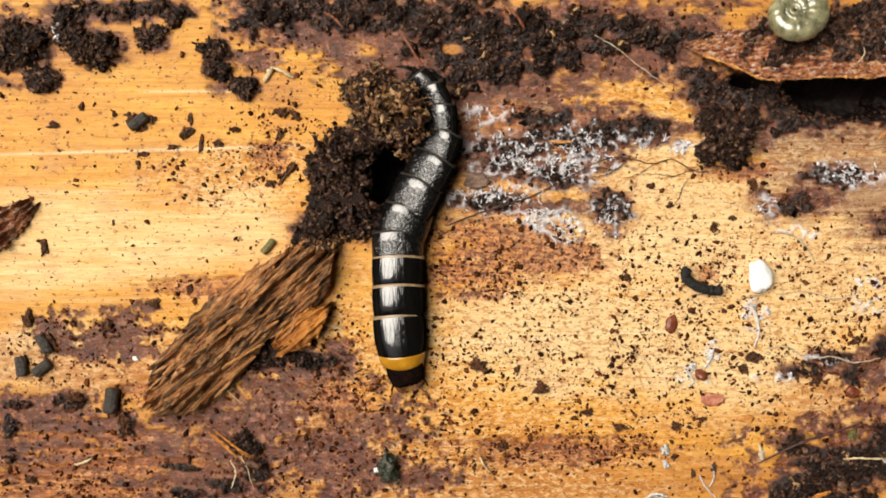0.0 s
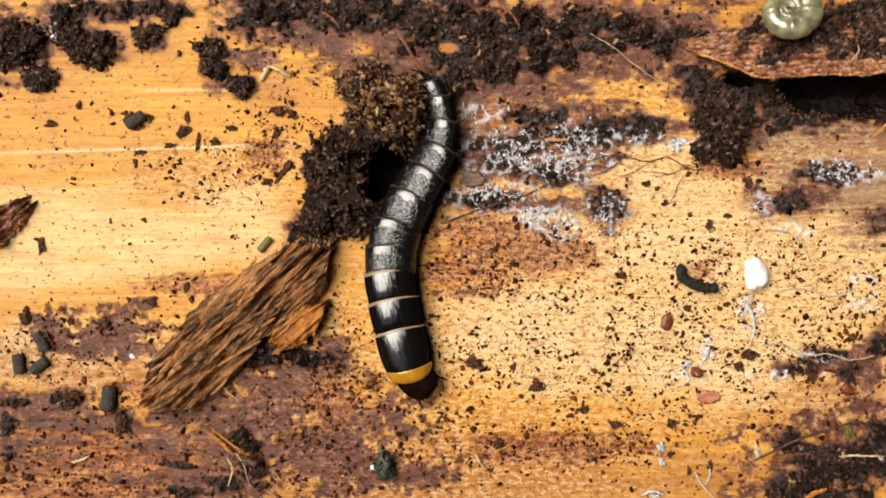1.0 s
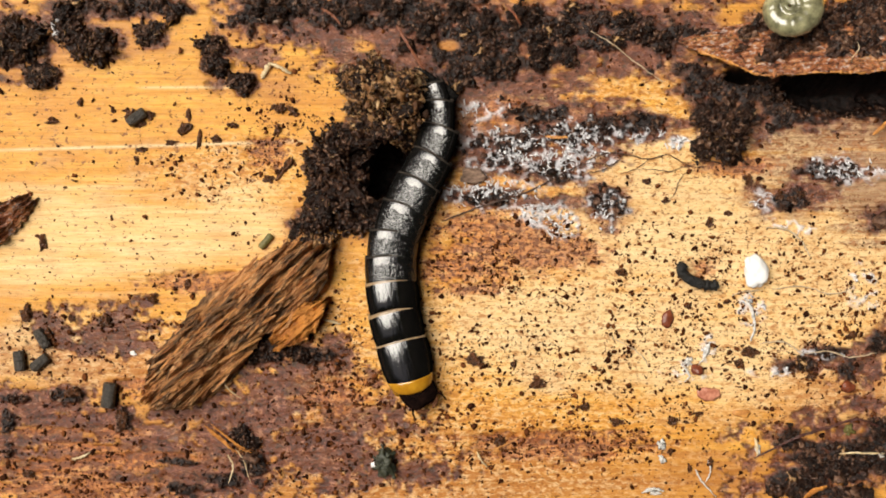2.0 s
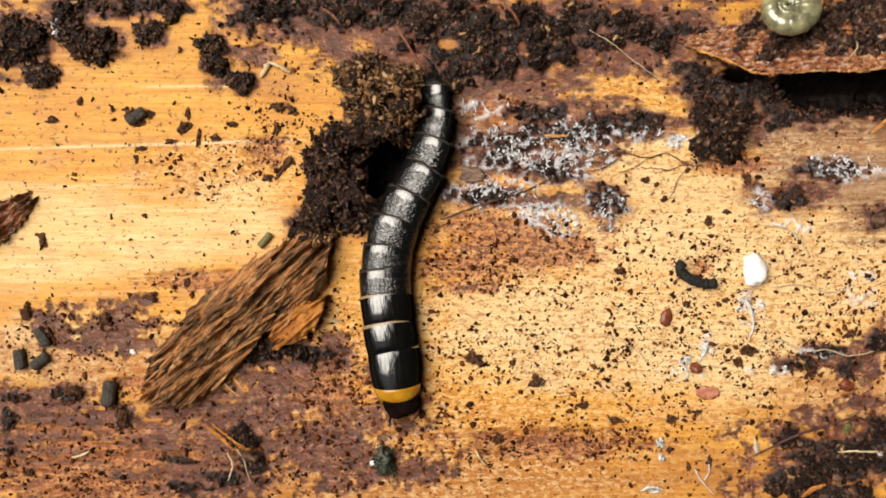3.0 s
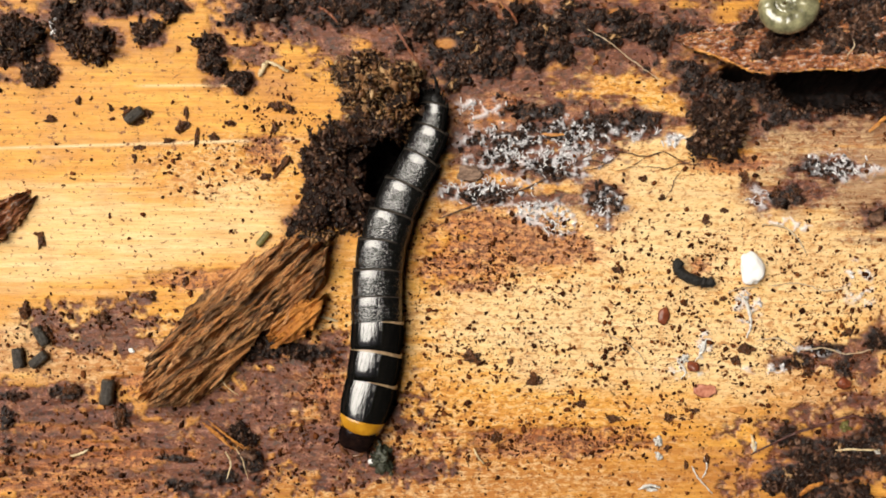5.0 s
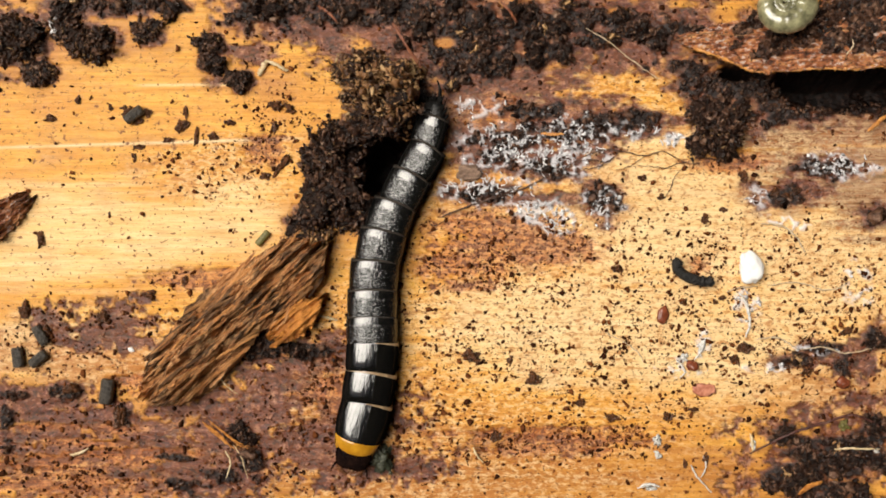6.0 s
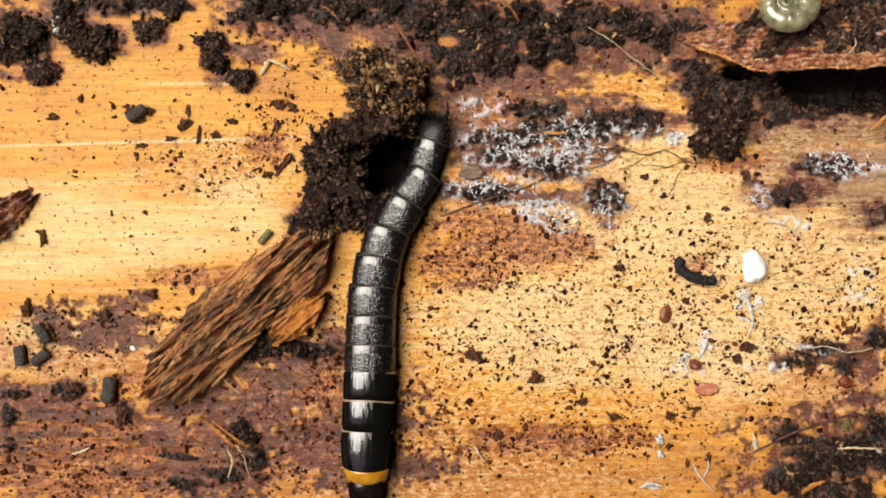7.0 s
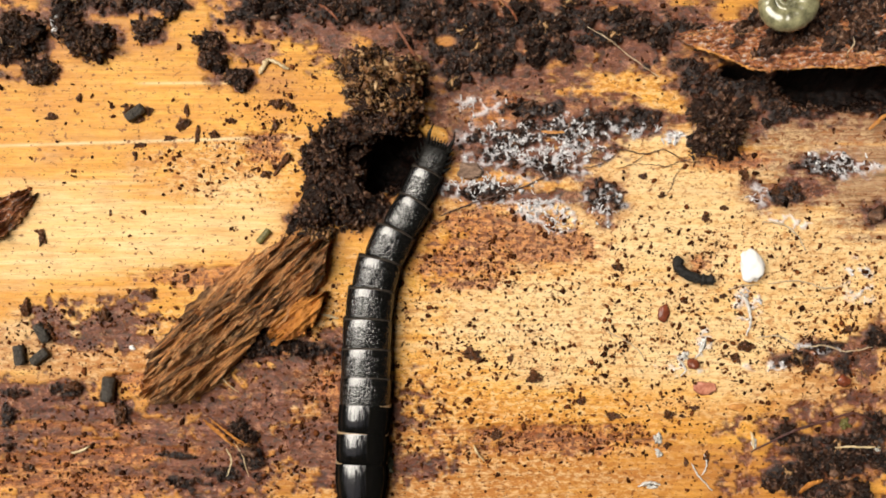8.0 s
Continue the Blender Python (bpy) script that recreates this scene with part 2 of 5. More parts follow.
def wood_material():
    m, n, l, b = material("bare_wood", 0.5, 0, 0.23, 0.0)
    grain = tex(n, l, (0.10, 2.0, 2.0), 6, 0.64, 0.4)
    fibre = tex(n, l, (0.7, 8.0, 8.0), 4, 0.62)
    cloud = tex(n, l, (0.14, 0.30, 0.30), 4, 0.6)
    col = ramp(n, l, grain, [(0.25, (0.53, 0.205, 0.032)), (0.48, (0.74, 0.360, 0.055)), (0.75, (0.85, 0.49, 0.095))])
    col = mix(n, l, ramp(n, l, cloud, [(0.42, (0, 0, 0)), (0.66, (0.75, 0.75, 0.75))]), col, (0.66, 0.29, 0.050))
    pale = attribute(n, "pale")
    # pale sapwood, whitened along the grain to carry the sheen in its colour
    col = mix(n, l, calc(n, l, "MULTIPLY", pale, 0.9), col, ramp(n, l, grain, [(0.3, (0.84, 0.50, 0.16)), (0.68, (0.92, 0.72, 0.38))]))
    col = mix(n, l, calc(n, l, "MULTIPLY", attribute(n, "cream"), 0.85), col, ramp(n, l, grain, [(0.3, (0.76, 0.50, 0.21)), (0.7, (0.88, 0.70, 0.40))]))
    col = mix(n, l, calc(n, l, "MULTIPLY", attribute(n, "aged"), 0.85), col, ramp(n, l, grain, [(0.3, (0.30, 0.105, 0.024)), (0.55, (0.47, 0.195, 0.052)), (0.75, (0.58, 0.28, 0.09))]))
    check = tex(n, l, (0.22, 3.4, 3.4), 5, 0.7, 0.3)
    col = mix(n, l, calc(n, l, "MULTIPLY", attribute(n, "greyed"), 0.88), col, ramp(n, l, check, [(0.34, (0.065, 0.034, 0.024)), (0.46, (0.22, 0.125, 0.080)), (0.66, (0.44, 0.29, 0.185))]))
    col = mix(n, l, calc(n, l, "MULTIPLY", ramp(n, l, fibre, [(0.30, (1, 1, 1)), (0.52, (0, 0, 0))]), 0.40), col, (0.36, 0.13, 0.030))
    mottle = tex(n, l, (1.6, 3.0, 3.0), 5, 0.68, 0.5)
    rust, stain, soil = attribute(n, "rust"), attribute(n, "stain"), attribute(n, "soil")
    foul = calc(n, l, "MAXIMUM", rust, stain)
    worn = calc(n, l, "MULTIPLY", attribute(n, "worn"), 0.9)
    col = mix(n, l, calc(n, l, "MULTIPLY", worn, ramp(n, l, mottle, [(0.48, (0, 0, 0)), (0.62, (0.7, 0.7, 0.7))])), col, (0.84, 0.60, 0.32))
    col = mix(n, l, calc(n, l, "MULTIPLY", worn, ramp(n, l, mottle, [(0.38, (0.8, 0.8, 0.8)), (0.48, (0, 0, 0))])), col, (0.42, 0.155, 0.040))
    col = mix(n, l, attribute(n, "crack"), col, (0.88, 0.72, 0.44))
    # rot soaked into the wood: wide blotches, then flecks at two sizes, thicker where it is stained
    blot = tex(n, l, (1.3, 1.9, 1.9), 6, 0.70, 0.5)
    speck = tex(n, l, (4.0, 5.5, 5.5), 4, 0.60)
    spot = tex(n, l, (2.0, 2.8, 2.8), 4, 0.62, 0.3)
    col = mix(n, l, calc(n, l, "MULTIPLY", rust, 0.72), col,
              ramp(n, l, calc(n, l, "ADD", calc(n, l, "MULTIPLY", blot, 0.55), calc(n, l, "MULTIPLY", grain, 0.45)),
                   [(0.38, (0.055, 0.012, 0.006)), (0.45, (0.28, 0.060, 0.015)), (0.52, (0.52, 0.165, 0.034)), (0.62, (0.70, 0.37, 0.11))]))
    tone = ramp(n, l, blot, [(0.36, (0.009, 0.003, 0.004)), (0.44, (0.058, 0.015, 0.014)), (0.50, (0.155, 0.047, 0.036)), (0.57, (0.33, 0.132, 0.080)), (0.68, (0.56, 0.30, 0.17))])
    streak = ramp(n, l, grain, [(0.36, (0.042, 0.012, 0.010)), (0.48, (0.165, 0.048, 0.030)), (0.60, (0.33, 0.122, 0.065))])
    tone = mix(n, l, ramp(n, l, cloud, [(0.42, (0, 0, 0)), (0.60, (0.5, 0.5, 0.5))]), tone, streak)
    deep = tex(n, l, (0.42, 0.62, 0.62), 5, 0.65, 0.8)
    tone = mix(n, l, ramp(n, l, deep, [(0.50, (0, 0, 0)), (0.66, (0.7, 0.7, 0.7))]), tone, (0.090, 0.028, 0.030))
    tone = mix(n, l, ramp(n, l, deep, [(0.36, (0.35, 0.35, 0.35)), (0.45, (0, 0, 0))]), tone, (0.50, 0.25, 0.11))
    clot = tex(n, l, (0.85, 1.15, 1.15), 6, 0.72, 0.9)
    tone = mix(n, l, ramp(n, l, clot, [(0.485, (0, 0, 0)), (0.56, (0.94, 0.94, 0.94))]), tone, ramp(n, l, blot, [(0.40, (0.010, 0.004, 0.005)), (0.60, (0.082, 0.027, 0.034))]))
    cover = calc(n, l, "MULTIPLY", stain, calc(n, l, "SUBTRACT", 0.94, calc(n, l, "MULTIPLY", rust, 0.80)))
    col = mix(n, l, cover, col, tone)
    edge = calc(n, l, "ADD", spot, calc(n, l, "MULTIPLY", foul, 0.10))
    col = mix(n, l, ramp(n, l, edge, [(0.60, (0, 0, 0)), (0.66, (0.85, 0.85, 0.85))]), col, (0.15, 0.042, 0.012))
    edge = calc(n, l, "ADD", speck, calc(n, l, "ADD", calc(n, l, "MULTIPLY", foul, 0.05), calc(n, l, "MULTIPLY", worn, 0.05)))
    col = mix(n, l, ramp(n, l, edge, [(0.645, (0, 0, 0)), (0.70, (0.85, 0.85, 0.85))]), col, (0.11, 0.030, 0.009))
    dirt = tex(n, l, (3.0, 3.0, 3.0), 5, 0.7)
    col = mix(n, l, soil, col, ramp(n, l, dirt, [(0.38, (0.004, 0.002, 0.002)), (0.54, (0.017, 0.008, 0.006)), (0.70, (0.085, 0.038, 0.024))]))
    fungus = attribute(n, "fungus")
    col = mix(n, l, calc(n, l, "MULTIPLY", fungus, 0.72), col, (0.72, 0.71, 0.74))
    l.new(col, b.inputs["Base Color"])
    wet = tex(n, l, (0.5, 1.0, 1.0), 5, 0.65)
    rough = ramp(n, l, wet, [(0.35, (0.30, 0.30, 0.30)), (0.65, (0.46, 0.46, 0.46))])
    l.new(mix(n, l, soil, rough, (0.6, 0.6, 0.6)), b.inputs["Roughness"])
    # rotten wood is soaked and glistens more than the bare sapwood
    l.new(calc(n, l, "ADD", 0.20, calc(n, l, "MULTIPLY", foul, 0.30)), b.inputs["Specular IOR Level"])
    height = calc(n, l, "ADD", calc(n, l, "MULTIPLY", grain, 0.6), calc(n, l, "MULTIPLY", fibre, 0.3))
    height = calc(n, l, "ADD", height, calc(n, l, "MULTIPLY", calc(n, l, "MULTIPLY", calc(n, l, "ADD", blot, calc(n, l, "MULTIPLY", clot, 0.6)), foul), 1.5))
    height = calc(n, l, "ADD", height, calc(n, l, "MULTIPLY", speck, 0.25))
    bump(n, l, b, height, 0.55, 0.20)
    return m


def crumb_material(name, stops, rough=0.55, spec=0.5, grit=5.0, depth=0.10, island=0.6):
    """Crumbs: tone by piece and by grain."""
    m, n, l, b = material(name, rough, 0, spec)
    geo = n.new("ShaderNodeNewGeometry")
    tone = calc(n, l, "ADD", calc(n, l, "MULTIPLY", geo.outputs["Random Per Island"], island),
                calc(n, l, "MULTIPLY", tex(n, l, (grit * 0.8,) * 3, 5, 0.7), 1.0 - island))
    l.new(ramp(n, l, tone, stops), b.inputs["Base Color"])
    bump(n, l, b, tex(n, l, (grit,) * 3, 4, 0.65), 0.6, depth)
    return m


def plain_material(name, dark, light, rough=0.5, spec=0.5, scale=(3, 3, 3), depth=0.05, strength=0.4, coat=0.0):
    m, n, l, b = material(name, rough, 0, spec, coat)
    f = tex(n, l, scale, 5, 0.62)
    l.new(ramp(n, l, f, [(0.3, dark), (0.7, light)]), b.inputs["Base Color"])
    bump(n, l, b, f, strength, depth)
    return m


WOOD = wood_material()
SOIL = crumb_material("moist_soil", [(0.26, (0.003, 0.0016, 0.0012)), (0.42, (0.013, 0.0055, 0.0035)), (0.53, (0.055, 0.024, 0.014)), (0.65, (0.16, 0.082, 0.048)), (0.80, (0.38, 0.28, 0.21))], 0.32, 0.35, 3.0, 0.45, 0.28)
HUMUS = crumb_material("fibrous_humus", [(0.15, (0.006, 0.002, 0.001)), (0.36, (0.060, 0.023, 0.008)), (0.54, (0.20, 0.088, 0.030)), (0.74, (0.42, 0.24, 0.10)), (0.92, (0.70, 0.54, 0.31))], 0.36, 0.5, 3.0, 0.30)
CRUMB = crumb_material("dark_crumb", [(0.1, (0.012, 0.005, 0.003)), (0.40, (0.050, 0.016, 0.006)), (0.70, (0.14, 0.044, 0.014)), (1.0, (0.28, 0.095, 0.026))], 0.7, 0.05, 5.0, 0.2)
FIBRE = crumb_material("humus_fibre", [(0.1, (0.03, 0.011, 0.004)), (0.4, (0.15, 0.062, 0.022)), (0.7, (0.38, 0.22, 0.09)), (1.0, (0.74, 0.58, 0.34))], 0.4, 0.5, 4.0, 0.1)
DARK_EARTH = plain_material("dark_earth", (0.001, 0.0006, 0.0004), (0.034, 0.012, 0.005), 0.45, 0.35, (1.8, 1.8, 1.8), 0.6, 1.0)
CLOT = plain_material("wet_dark_crumb", (0.005, 0.002, 0.001), (0.21, 0.078, 0.027), 0.28, 0.5, (2.6, 2.6, 2.6), 0.5, 1.0)
SCALE = plain_material("grey_brown_scale", (0.10, 0.060, 0.044), (0.44, 0.29, 0.205), 0.5, 0.3, (2, 6, 3), 0.3, 1.0)
GRIT = crumb_material("grey_white_grit", [(0.1, (0.16, 0.15, 0.15)), (0.35, (0.56, 0.55, 0.57)), (0.6, (0.82, 0.82, 0.83)), (1.0, (0.88, 0.88, 0.88))], 0.4)
FRASS = plain_material("grey_frass", (0.012, 0.010, 0.008), (0.085, 0.070, 0.054), 0.45, 0.5, (3.6, 3.6, 3.6), 0.26, 0.9)
GREENISH = plain_material("greenish_frass", (0.016, 0.018, 0.012), (0.07, 0.075, 0.045), 0.5, 0.5, (5, 5, 5), 0.08, 0.6)
OLIVE = plain_material("olive_frass", (0.045, 0.040, 0.010), (0.22, 0.19, 0.050), 0.5, 0.5, (5, 5, 5), 0.08, 0.6)
BLACK_CRUST = plain_material("black_crust", (0.004, 0.004, 0.004), (0.02, 0.018, 0.016), 0.7, 0.4, (6, 6, 6), 0.12, 0.8)
TUFT = plain_material("fungus_tuft", (0.60, 0.56, 0.50), (0.86, 0.85, 0.83), 0.6, 0.3, (3.5, 3.5, 3.5), 0.3, 0.9)
WHITE = plain_material("white_wax", (0.80, 0.79, 0.77), (0.86, 0.85, 0.84), 0.45, 0.4, (2, 2, 2), 0.05, 0.3)
THREAD = plain_material("pale_thread", (0.40, 0.29, 0.17), (0.66, 0.54, 0.38), 0.5, 0.4, (3, 3, 3), 0.03, 0.3)
ROOT = plain_material("brown_root", (0.03, 0.014, 0.009), (0.09, 0.045, 0.028), 0.5, 0.5, (3, 3, 3), 0.03, 0.3)
STRAW = plain_material("straw", (0.50, 0.34, 0.15), (0.78, 0.66, 0.44), 0.45, 0.5, (1, 6, 6), 0.04, 0.4)
REDWOOD = plain_material("red_splinter", (0.08, 0.020, 0.010), (0.30, 0.10, 0.04), 0.5, 0.5, (2, 2, 2), 0.05, 0.5)
ORANGE = plain_material("orange_splinter", (0.30, 0.10, 0.020), (0.70, 0.33, 0.075), 0.5, 0.5, (2, 2, 2), 0.05, 0.5)
PINK = plain_material("pink_flake", (0.30, 0.075, 0.040), (0.66, 0.30, 0.19), 0.3, 0.5, (2, 2, 2), 0.1, 0.6)
STRIP = plain_material("inner_bark", (0.022, 0.007, 0.006), (0.12, 0.040, 0.028), 0.45, 0.5, (1, 3, 3), 0.2, 0.8)
FRESH = plain_material("fresh_orange_wood", (0.22, 0.060, 0.010), (0.74, 0.315, 0.066), 0.5, 0.25, (0.5, 2.4, 2.4), 0.5, 1.0)
SEED = plain_material("red_brown_seed", (0.10, 0.022, 0.010), (0.26, 0.07, 0.03), 0.3, 0.5, (2, 2, 2), 0.03, 0.3)


def chip_material():
    m, n, l, b = material("rotten_wood_chip", 0.48, 0, 0.22)
    fib = tex(n, l, (0.42, 3.6, 3.6), 7, 0.78, 0.4)
    crust = tex(n, l, (0.26, 0.42, 0.42), 6, 0.70, 0.4)
    pit = tex(n, l, (1.3, 3.0, 3.0), 6, 0.74, 0.6)
    warm = tex(n, l, (0.16, 0.35, 0.35), 4, 0.6, 0.5)
    col = ramp(n, l, fib, [(0.32, (0.016, 0.007, 0.004)), (0.40, (0.16, 0.054, 0.021)), (0.48, (0.47, 0.188, 0.068)), (0.58, (0.82, 0.50, 0.24))])
    col = mix(n, l, ramp(n, l, warm, [(0.46, (0, 0, 0)), (0.58, (0.5, 0.5, 0.5))]), col, (0.58, 0.225, 0.060))
    col = mix(n, l, ramp(n, l, pit, [(0.34, (1, 1, 1)), (0.42, (0, 0, 0))]), col, (0.010, 0.005, 0.003))
    col = mix(n, l, ramp(n, l, crust, [(0.49, (0, 0, 0)), (0.57, (0.85, 0.85, 0.85))]), col, ramp(n, l, pit, [(0.40, (0.006, 0.004, 0.003)), (0.62, (0.13, 0.085, 0.058))]))
    hair = tex(n, l, (0.9, 9.0, 9.0), 4, 0.7, 0.2)
    col = mix(n, l, ramp(n, l, hair, [(0.36, (0.7, 0.7, 0.7)), (0.48, (0, 0, 0))]), col, (0.034, 0.012, 0.005))
    col = mix(n, l, ramp(n, l, hair, [(0.58, (0, 0, 0)), (0.68, (0.6, 0.6, 0.6))]), col, (0.78, 0.40, 0.15))
    info, shift = n.new("ShaderNodeObjectInfo"), n.new("ShaderNodeVectorMath")
    shift.operation = "SCALE"
    shift.inputs["Scale"].default_value = 500.0
    l.new(info.outputs["Location"], shift.inputs[0])
    for node in [q for q in n if q.type == "MAPPING"]:
        l.new(shift.outputs["Vector"], node.inputs["Location"])
    col = mix(n, l, ramp(n, l, info.outputs["Random"], [(0.0, (0.7, 0.7, 0.7)), (0.20, (0, 0, 0))]), col, (0.034, 0.018, 0.012))
    col = mix(n, l, ramp(n, l, info.outputs["Random"], [(0.50, (0, 0, 0)), (1.0, (0.6, 0.6, 0.6))]), col, (0.70, 0.32, 0.10))
    l.new(col, b.inputs["Base Color"])
    height = calc(n, l, "ADD", fib, calc(n, l, "MULTIPLY", pit, 0.9))
    bump(n, l, b, calc(n, l, "ADD", height, calc(n, l, "MULTIPLY", hair, 0.35)), 0.8, 0.4)
    return m


def bark_material():
    m, n, l, b = material("flaky_bark", 0.5)
    f = tex(n, l, (0.35, 2.4, 2.4), 6, 0.72, 0.5)
    col = ramp(n, l, f, [(0.32, (0.040, 0.014, 0.009)), (0.43, (0.21, 0.058, 0.022)), (0.53, (0.50, 0.175, 0.060)), (0.66, (0.78, 0.42, 0.17))])
    scurf = tex(n, l, (2.2, 3.0, 3.0), 5, 0.68)
    col = mix(n, l, ramp(n, l, scurf, [(0.545, (0, 0, 0)), (0.61, (0.9, 0.9, 0.9))]), col, (0.66, 0.56, 0.50))
    col = mix(n, l, ramp(n, l, scurf, [(0.38, (0.9, 0.9, 0.9)), (0.46, (0, 0, 0))]), col, (0.020, 0.010, 0.007))
    l.new(col, b.inputs["Base Color"])
    bump(n, l, b, calc(n, l, "ADD", f, calc(n, l, "MULTIPLY", scurf, 0.8)), 1.0, 0.4)
    return m


CHIP, BARK = chip_material(), bark_material()


def chitin(name, rough, grain_scale, grain_depth, base=(0.003, 0.003, 0.003), light=(0.009, 0.008, 0.007), granular=False, rear=0.0):
    """Dark horn: glossy above, dull on the flanks. granular: beaded like shagreen, but for a smooth strip of that many millimetres along the rear."""
    m, n, l, b = material(name, rough, 0, 1.0, 0.35)
    b.inputs["Coat Roughness"].default_value = 0.10 if granular else 0.06
    f = tex(n, l, grain_scale, 2, 0.5, 0.8)
    l.new(ramp(n, l, f, [(0.35, base), (0.7, light)]), b.inputs["Base Color"])
    c, s = n.new("ShaderNodeTexCoord"), n.new("ShaderNodeSeparateXYZ")
    l.new(c.outputs["Object"], s.inputs["Vector"])
    low = ramp(n, l, calc(n, l, "MULTIPLY", s.outputs["Z"], 400.0), [(0.0, (0.75, 0.75, 0.75)), (0.25, (rough, rough, rough))])
    l.new(low, b.inputs["Roughness"])
    gloss = ramp(n, l, calc(n, l, "MULTIPLY", s.outputs["Z"], 1000.0), [(0.32, (0.0, 0.0, 0.0)), (0.70, (1.0, 1.0, 1.0))] if granular else [(0.66, (0.0, 0.0, 0.0)), (1.02, (1.0, 1.0, 1.0))])
    l.new(gloss, b.inputs["Specular IOR Level"])
    l.new(calc(n, l, "MULTIPLY", gloss, 0.35 if granular else 0.55), b.inputs["Coat Weight"])
    height = f
    if granular:
        cells = n.new("ShaderNodeTexVoronoi")
        cells.feature, cells.inputs["Scale"].default_value = "F1", 1.0
        warp = n.new("ShaderNodeVectorMath")
        warp.operation = "ADD"
        swirl = n.new("ShaderNodeTexNoise")
        swirl.inputs["Scale"].default_value, swirl.inputs["Detail"].default_value = 0.5, 2
        grid = coords(n, l, (4.4, 8.6, 4.4))
        info, own = n.new("ShaderNodeObjectInfo"), n.new("ShaderNodeVectorMath")
        own.operation = "ADD"
        l.new(grid, own.inputs[0])
        l.new(calc(n, l, "MULTIPLY", info.outputs["Random"], 60.0), own.inputs[1])
        grid = own.outputs["Vector"]
        l.new(grid, swirl.inputs["Vector"])
        l.new(grid, warp.inputs[0])
        l.new(swirl.outputs["Color"], warp.inputs[1])
        l.new(warp.outputs["Vector"], cells.inputs["Vector"])
        bead = calc(n, l, "SUBTRACT", 1.0, cells.outputs["Distance"])
        ragged = calc(n, l, "ADD", calc(n, l, "MULTIPLY", s.outputs["Y"], 1000.0), calc(n, l, "MULTIPLY", tex(n, l, (1.5, 1.0, 1.5), 3), 1.1))
        edge = n.new("ShaderNodeMapRange")
        edge.inputs["From Min"].default_value, edge.inputs["From Max"].default_value = rear + 0.50, rear + 0.62
        l.new(ragged, edge.inputs["Value"])
        height = calc(n, l, "ADD", calc(n, l, "MULTIPLY", bead, edge.outputs["Result"]), calc(n, l, "MULTIPLY", tex(n, l, (5.0, 1.4, 3.0), 3), 0.55))
    bump(n, l, b, height, 0.9, grain_depth)
    return m


SHINY = chitin("black_chitin_polished", 0.05, (6.5, 0.40, 3.0), 0.030)
ROUGH = chitin("black_chitin_granular", 0.13, (3.3, 4.8, 3.3), 0.066, (0.004, 0.004, 0.004), (0.012, 0.011, 0.010), granular=True, rear=0.60)
TAIL_HORN = chitin("black_chitin_tail", 0.16, (3.3, 4.8, 3.3), 0.11, (0.006, 0.006, 0.006), (0.020, 0.018, 0.016), granular=True, rear=-2.0)
HEADBROWN = chitin("dark_brown_chitin", 0.14, (2.0, 2.0, 2.0), 0.03, (0.005, 0.003, 0.003), (0.016, 0.008, 0.006))
JAW = plain_material("red_brown_jaw", (0.045, 0.016, 0.008), (0.22, 0.095, 0.045), 0.2, 0.5, (2, 2, 2), 0.05, 0.5, 0.3)
BAND = plain_material("amber_band", (0.34, 0.14, 0.008), (0.56, 0.28, 0.020), 0.14, 0.5, (1, 1, 1), 0.02, 0.2, 0.5)
RIM = plain_material("pale_membrane", (0.15, 0.088, 0.042), (0.44, 0.31, 0.18), 0.3, 0.5, (3, 3, 3), 0.02, 0.3, 0.3)
DULL_RIM = plain_material("grey_brown_membrane", (0.016, 0.013, 0.011), (0.060, 0.048, 0.038), 0.7, 0.1, (3, 3, 3), 0.02, 0.3)
SHELL = plain_material("snail_shell", (0.035, 0.034, 0.020), (0.38, 0.36, 0.20), 0.07, 0.7, (1.1, 1.1, 1.1), 0.12, 0.5, 0.9)
# dark green of the added dome that blocks the sky out of view
SKY_SCREEN = plain_material("sky_screen", (0.006, 0.010, 0.004), (0.035, 0.055, 0.016), 0.7, 0.3, (0.001, 0.001, 0.001), 200.0, 0.8)
EARTH = plain_material("forest_floor", (0.015, 0.010, 0.006), (0.07, 0.05, 0.028), 0.85, 0.3, (0.02, 0.02, 0.02), 8.0, 0.8)


# ---- mesh helpers ----
def mesh_of(name, verts, faces, smooth=True):
    """A mesh from arrays; faces: n x 3 or n x 4."""
    me = bpy.data.meshes.new(name)
    verts, faces = np.asarray(verts, np.float32), np.asarray(faces, np.int32)
    me.vertices.add(len(verts))
    me.vertices.foreach_set("co", verts.ravel())
    me.loops.add(faces.size)
    me.loops.foreach_set("vertex_index", faces.ravel())
    me.polygons.add(len(faces))
    me.polygons.foreach_set("loop_start", np.arange(0, faces.size, faces.shape[1], dtype=np.int32))
    me.polygons.foreach_set("use_smooth", np.full(len(faces), smooth))
    me.update(calc_edges=True)
    me.validate()
    return me


def part(name, mesh, mat, parent=None, label=""):
    if isinstance(mesh, bmesh.types.BMesh):
        me = bpy.data.meshes.new(name)
        mesh.to_mesh(me)
        mesh.free()
        mesh = me
    if not mesh.materials:
        mesh.materials.append(mat)
    ob = new(name, mesh)
    if parent is not None:
        ob.parent = parent
    return tagged(ob, label) if label else ob


def ico(sub):
    bm = bmesh.new()
    bmesh.ops.create_icosphere(bm, subdivisions=sub, radius=1.0)
    bm.verts.ensure_lookup_table()
    v = np.array([p.co[:] for p in bm.verts])
    f = np.array([[q.index for q in p.verts] for p in bm.faces])
    bm.free()
    return v, f


